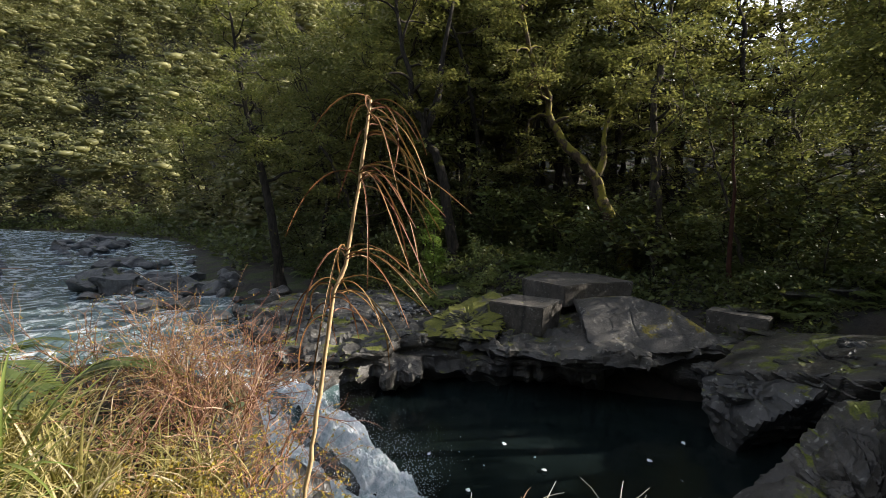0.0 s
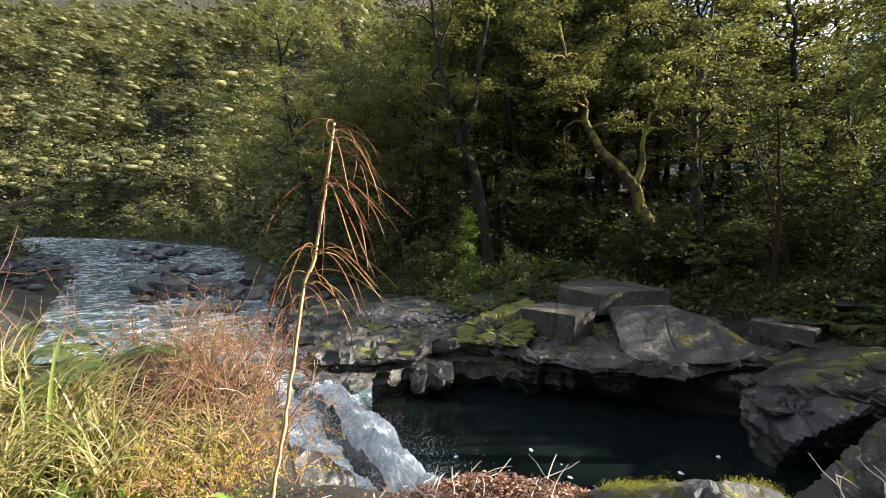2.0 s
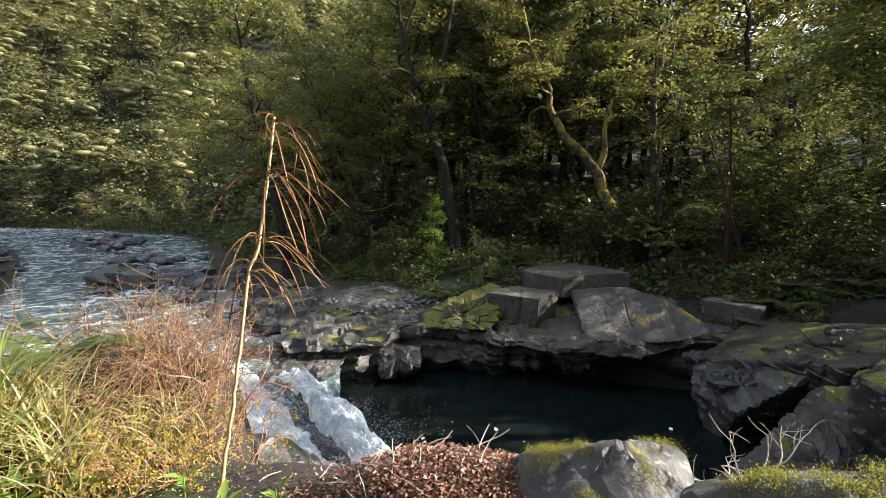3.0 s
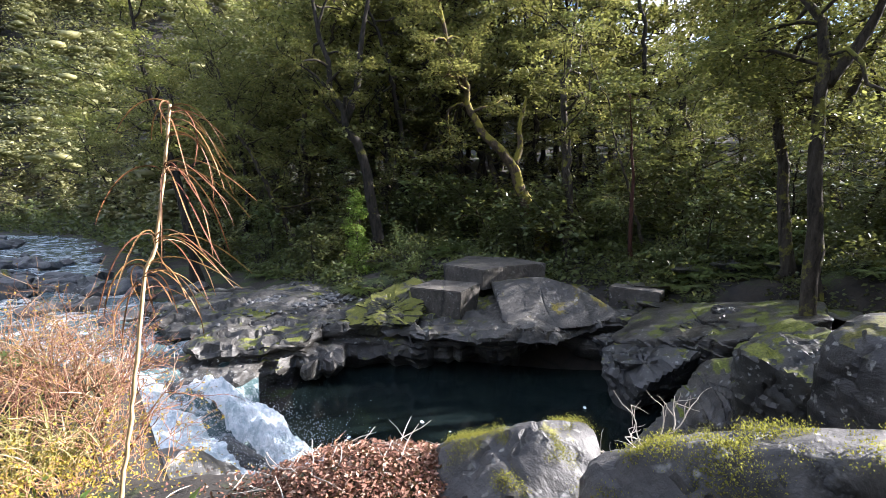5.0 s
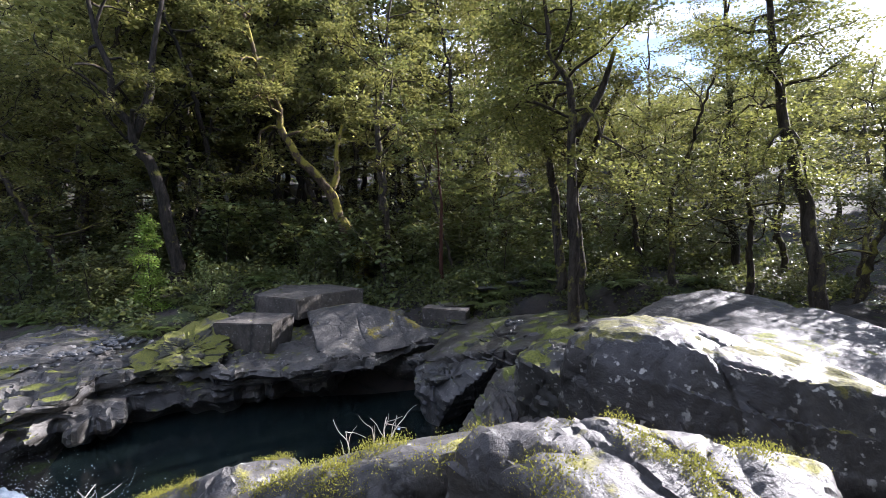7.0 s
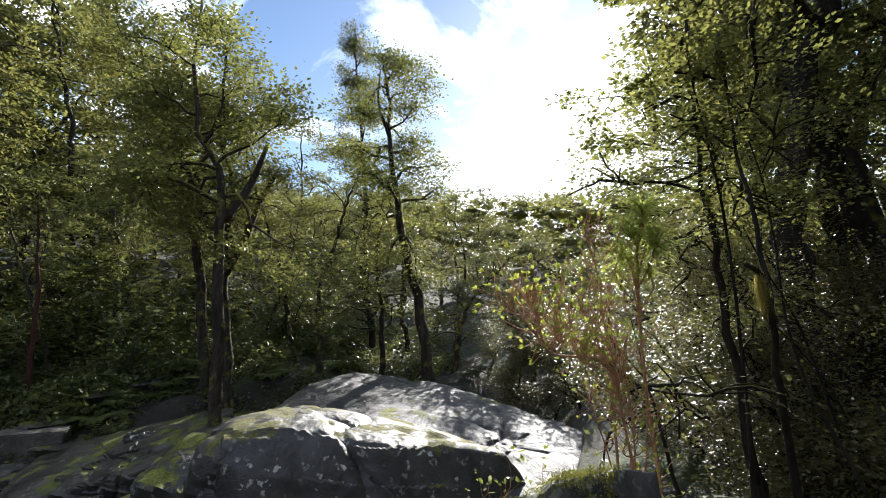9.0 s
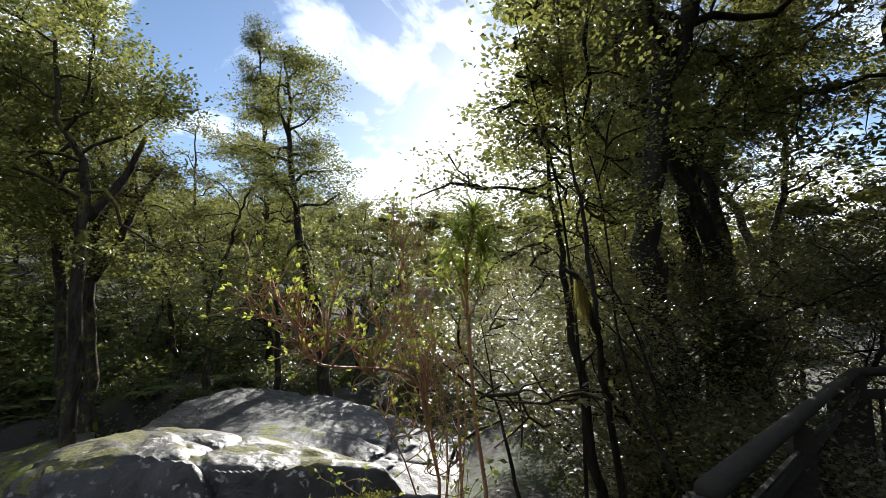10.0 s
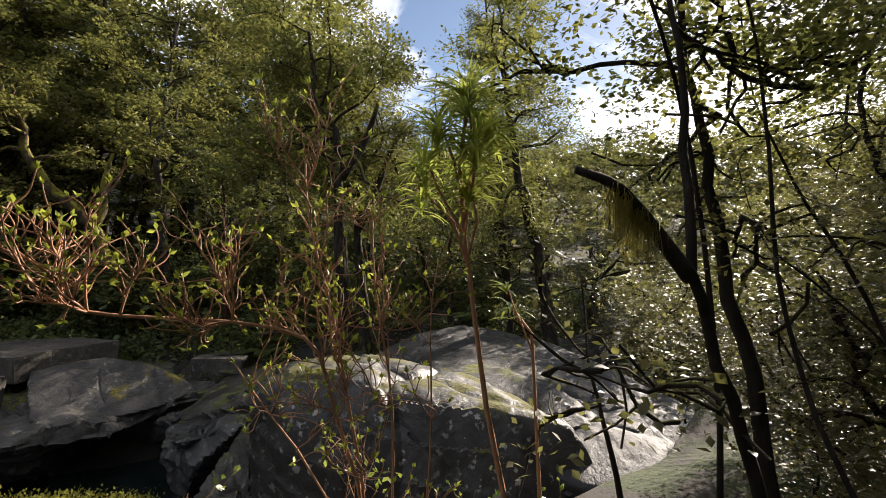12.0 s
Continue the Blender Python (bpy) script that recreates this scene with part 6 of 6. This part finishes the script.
def fuchsia():
    """The bare reddish shrub with fresh lime leaf buds: stems that fan out, one long level branch."""
    r = np.random.default_rng(881)
    root = np.array([3.5, -0.72, land_at(3.5, -0.72)])
    ob = empty("budding_shrub", Matrix.Translation(root), "reddish bare shrub with fresh lime-green leaf buds", "shrub")
    seats, ways = [], []

    def grow(line, rad, level, kids, reach):
        n = len(line)
        g = np.stack([np.interp(np.linspace(0, n - 1, n * 2), np.arange(n), line[:, c]) for c in range(3)], -1)
        g[1:-1] = (g[:-2] + g[1:-1] + g[2:]) / 3
        sh = wood[0]
        tube(sh, g, np.linspace(rad, max(0.0016, rad * 0.45), len(g)), 6 if level else 5)
        if level >= 3:
            seats.append(g[-1]), ways.append(unit(g[-1] - g[-2]))
            return
        for q in range(kids):
            i = r.integers(len(g) // 4, len(g))
            d = unit(g[min(i + 1, len(g) - 1)] - g[max(i - 1, 0)])
            w = unit(d * 0.45 + r.normal(size=3) * 0.6 + UP * 0.5)
            ln = reach * r.uniform(0.5, 1.2)
            grow(curve(g[i], w, ln, 5, r, 0.30, 0.10), rad * 0.5, level + 1, max(2, kids - 3), reach * 0.55)
        seats.append(g[-1]), ways.append(unit(g[-1] - g[-2]))

    mains = [([(3.5, -0.72, 0.0), (3.41, -0.8, 0.97), (3.36, -0.76, 1.09), (3.31, -0.73, 1.34), (3.28, -0.71, 1.43), (3.04, -0.59, 1.47), (2.91, -0.55, 1.48), (2.78, -0.53, 1.51), (2.73, -0.52, 1.57), (2.71, -0.52, 1.64)], 0.0075, 17, 0.22),
             ([(3.5, -0.72, 0.0), (3.42, -0.8, 0.95), (3.38, -0.74, 1.2), (3.36, -0.72, 1.45), (3.30, -0.66, 1.7), (3.33, -0.6, 1.9)], 0.0065, 11, 0.26),
             ([(3.52, -0.74, 0.0), (3.50, -0.80, 0.95), (3.52, -0.78, 1.25), (3.47, -0.74, 1.5), (3.50, -0.7, 1.75)], 0.006, 10, 0.25),
             ([(3.56, -0.74, 0.0), (3.61, -0.84, 0.91), (3.61, -0.85, 1.21), (3.6, -0.84, 1.44), (3.66, -0.82, 1.6)], 0.005, 7, 0.22),
             ([(3.5, -0.68, 0.0), (3.40, -0.74, 0.9), (3.2, -0.65, 1.2), (3.12, -0.62, 1.35)], 0.005, 7, 0.2)]
    for line, rad, kids, reach in mains:
        wood = [Shape()]
        grow(np.array(line) - root + (0, 0, 0), rad * 0.85, 1, int(kids * 1.1), reach)
        put("branch", wood[0].mesh("branch"), M_twig, ob)
    seats, ways = np.repeat(seats, 4, 0), np.repeat(ways, 4, 0)
    m = len(seats)
    cr = Shape()
    sz = 0.018 * r.uniform(0.5, 1.4, m)
    leaves(cr, seats, unit(ways + UP * 0.3 + r.normal(size=(m, 3)) * 0.55), unit(r.normal(size=(m, 3)) + UP * 0.5), sz, sz * 0.5, 0.2)
    put("foliage", cr.mesh("foliage", True), M_lime, ob)


fuchsia()


def long_leaf_plant(line, seed, mat, label, tops, length=0.20, width=0.016):
    """A young tree with whorls of long narrow leaves at the top."""
    r = np.random.default_rng(seed)
    line = np.array(line, float)
    root = np.array([line[0][0], line[0][1], land_at(line[0][0], line[0][1])])
    ob = empty("long_leaved_sapling", Matrix.Translation(root), label, "sapling")
    sh = Shape()
    full = np.concatenate([[root - (0, 0, 0.1)], line]) - root
    tube(sh, full, np.linspace(0.012, 0.006, len(full)), 7)
    cr = Shape()
    for c, s, n in tops:
        c = np.array(c) - root
        base = np.array([np.interp(c[2] - 0.25, full[:, 2], full[:, a]) for a in range(3)])
        tube(sh, np.array([base, (base + c) / 2 + r.normal(size=3) * 0.02, c]), [0.006, 0.005, 0.003], 5)
        for k in range(n):
            a, e = r.uniform(0, 6.283), r.uniform(-0.2, 1.1)
            t = np.linspace(0, 1, 6)
            ang = e - t * r.uniform(0.5, 1.5)
            ln = length * s * r.uniform(0.6, 1.2)
            d = np.array([math.cos(a), math.sin(a), 0])
            step = (np.cos(ang)[:, None] * d + np.sin(ang)[:, None] * UP) * ln / 5
            pts = c - UP * r.uniform(0, 0.10) + np.concatenate([[np.zeros(3)], np.cumsum(step[:-1], 0)])
            blade(cr, pts, width * np.interp(t, [0, 0.4, 1], [0.4, 1, 0.1]), None, 0.2)
    put("stem", sh.mesh("stem"), M_twig, ob)
    put("foliage", cr.mesh("foliage"), mat, ob)


M_long = foliage("long_green_leaves", (0.22, 0.28, 0.04), (0.48, 0.52, 0.11), None, 0.62, 0.5, 0.35)
long_leaf_plant([(3.95, -0.92, 0.3), (3.91, -0.9, 0.81), (3.86, -0.86, 1.12), (3.82, -0.84, 1.42), (3.78, -0.83, 1.67), (3.75, -0.83, 1.91), (3.75, -0.86, 2.10)], 891, M_long, "slim young tree with long narrow green leaves",
                [((3.75, -0.86, 2.16), 1.0, 90), ((3.68, -0.80, 2.06), 0.9, 72), ((3.82, -0.90, 2.05), 0.9, 72), ((3.72, -0.92, 1.98), 0.9, 64), ((3.66, -0.76, 1.94), 0.8, 54), ((3.82, -0.80, 1.92), 0.8, 54), ((3.74, -0.88, 1.86), 0.8, 46), ((3.69, -0.72, 1.84), 0.7, 36)], 0.17, 0.013)
long_leaf_plant([(4.5, -0.7, 0.3), (4.47, -0.66, 1.26), (4.41, -0.57, 1.40)], 892, M_fresh, "seedling with hanging bright green leaves", [((4.38, -0.58, 1.50), 0.8, 10), ((4.36, -0.62, 1.42), 0.8, 9)], 0.15, 0.022)
for k, (x, y, z, s) in enumerate([(3.9, -1.25, 0.35, 0.5), (4.2, -1.1, 0.35, 0.6), (4.6, -1.75, 0.3, 0.7), (3.75, -1.5, 0.45, 0.45), (4.9, -1.15, 0.2, 0.7), (5.4, -1.6, 0.1, 0.8), (4.1, -1.75, 0.4, 0.5)]):
    fern(x, y, s, 50 * k, land_at(x, y), "fresh green fern under the rail", k % 3, "ferns by the rail")
for k, (x, y, h) in enumerate([(3.75, -0.35, 0.9), (4.1, -0.6, 0.8), (3.3, -0.4, 0.9), (4.3, -0.95, 0.6)]):
    twiggy("leafy_shrub", on_land(x, y), 900 + k, h, 7, (M_twig, M_fresh), "low shrub with small yellow-green leaves", 0.03, 3, 0.5, 3, 0.004)

# overhanging spray of leaves near the top of the view
me = tree_meshes("overhang", 911, 3.4, 0.013, np.array([(0, 0, -0.2), (0.02, 0, 1.2), (-0.15, 0.1, 2.2), (-0.4, 0.25, 2.8), (-0.75, 0.35, 3.1)]), 0.55, 9, 4, 3, 14, 0.036, 0.12, 0.16, 0.3, 0.06)
plant_tree(me, pose(4.5, -1.42, land_at(4.5, -1.42)), (M_bark_dark, M_darkleaf), "thin sapling with a spray of dark leaves overhead", name="sapling", category="tree")

# ---- handrail and deck ----
RAIL = [(3.22, -1.68), (6.66, -4.02), (6.98, -5.0), (7.8, -8.4)]
DECK_Z = 0.14


def beam(a, b, w, h, mat, name, parent, round_off=0.015):
    a, b = Vector(a), Vector(b)
    ln = (b - a).length
    bm = bmesh.new()
    bmesh.ops.create_cube(bm, size=1)
    bmesh.ops.scale(bm, vec=(w, h, ln), verts=bm.verts)
    bmesh.ops.bevel(bm, geom=bm.edges[:], offset=min(round_off, w * 0.3, h * 0.3), segments=2, affect="EDGES")
    bm.transform(Matrix.Translation((a + b) / 2) @ (b - a).to_track_quat("Z", "Y").to_matrix().to_4x4())
    return part(name, bm, mat, parent)


rail = empty("handrail", pose(0, 0, 0), "weathered timber handrail with upright balusters", "railing")
for (ax, ay), (bx, by) in zip(RAIL[:-1], RAIL[1:]):
    ln = math.hypot(bx - ax, by - ay)
    pole = Shape()
    tube(pole, [(ax, ay, 1.10), ((ax + bx) / 2, (ay + by) / 2, 1.105), (bx, by, 1.10)], [0.042, 0.04, 0.042], 14)
    put("top_rail", pole.mesh("top_rail"), M_wood, rail, "round weathered timber pole")
    beam((ax, ay, 0.90), (bx, by, 0.90), 0.05, 0.09, M_wood, "mid_rail", rail)
    beam((ax, ay, 0.24), (bx, by, 0.24), 0.05, 0.09, M_wood, "bottom_rail", rail)
    n = int(ln / 0.12)
    for k in range(1, n):
        x, y = ax + (bx - ax) * k / n, ay + (by - ay) * k / n
        tall = k % 12 == 0
        beam((x, y, DECK_Z - 0.5 if tall else 0.22), (x, y, 1.06 if tall else 0.9), 0.10 if tall else 0.032, 0.10 if tall else 0.032, M_wood, "post" if tall else "baluster", rail, 0.006)
for x, y in RAIL:
    beam((x, y, DECK_Z - 0.6), (x, y, 1.08), 0.13, 0.13, M_wood, "post", rail)
deck = tagged(empty("deck", pose(0, 0, 0), "timber viewing deck", "deck"), kind="structure")
way, side = Vector((0.827, -0.562, 0)), Vector((-0.562, -0.827, 0))
for k in range(46):
    a = Vector((3.3, -1.85, DECK_Z - 0.02)) + way * (0.145 * k) + side * 0.02
    beam(a, a + side * 3.2, 0.135, 0.04, M_plank, "plank", deck, 0.006)
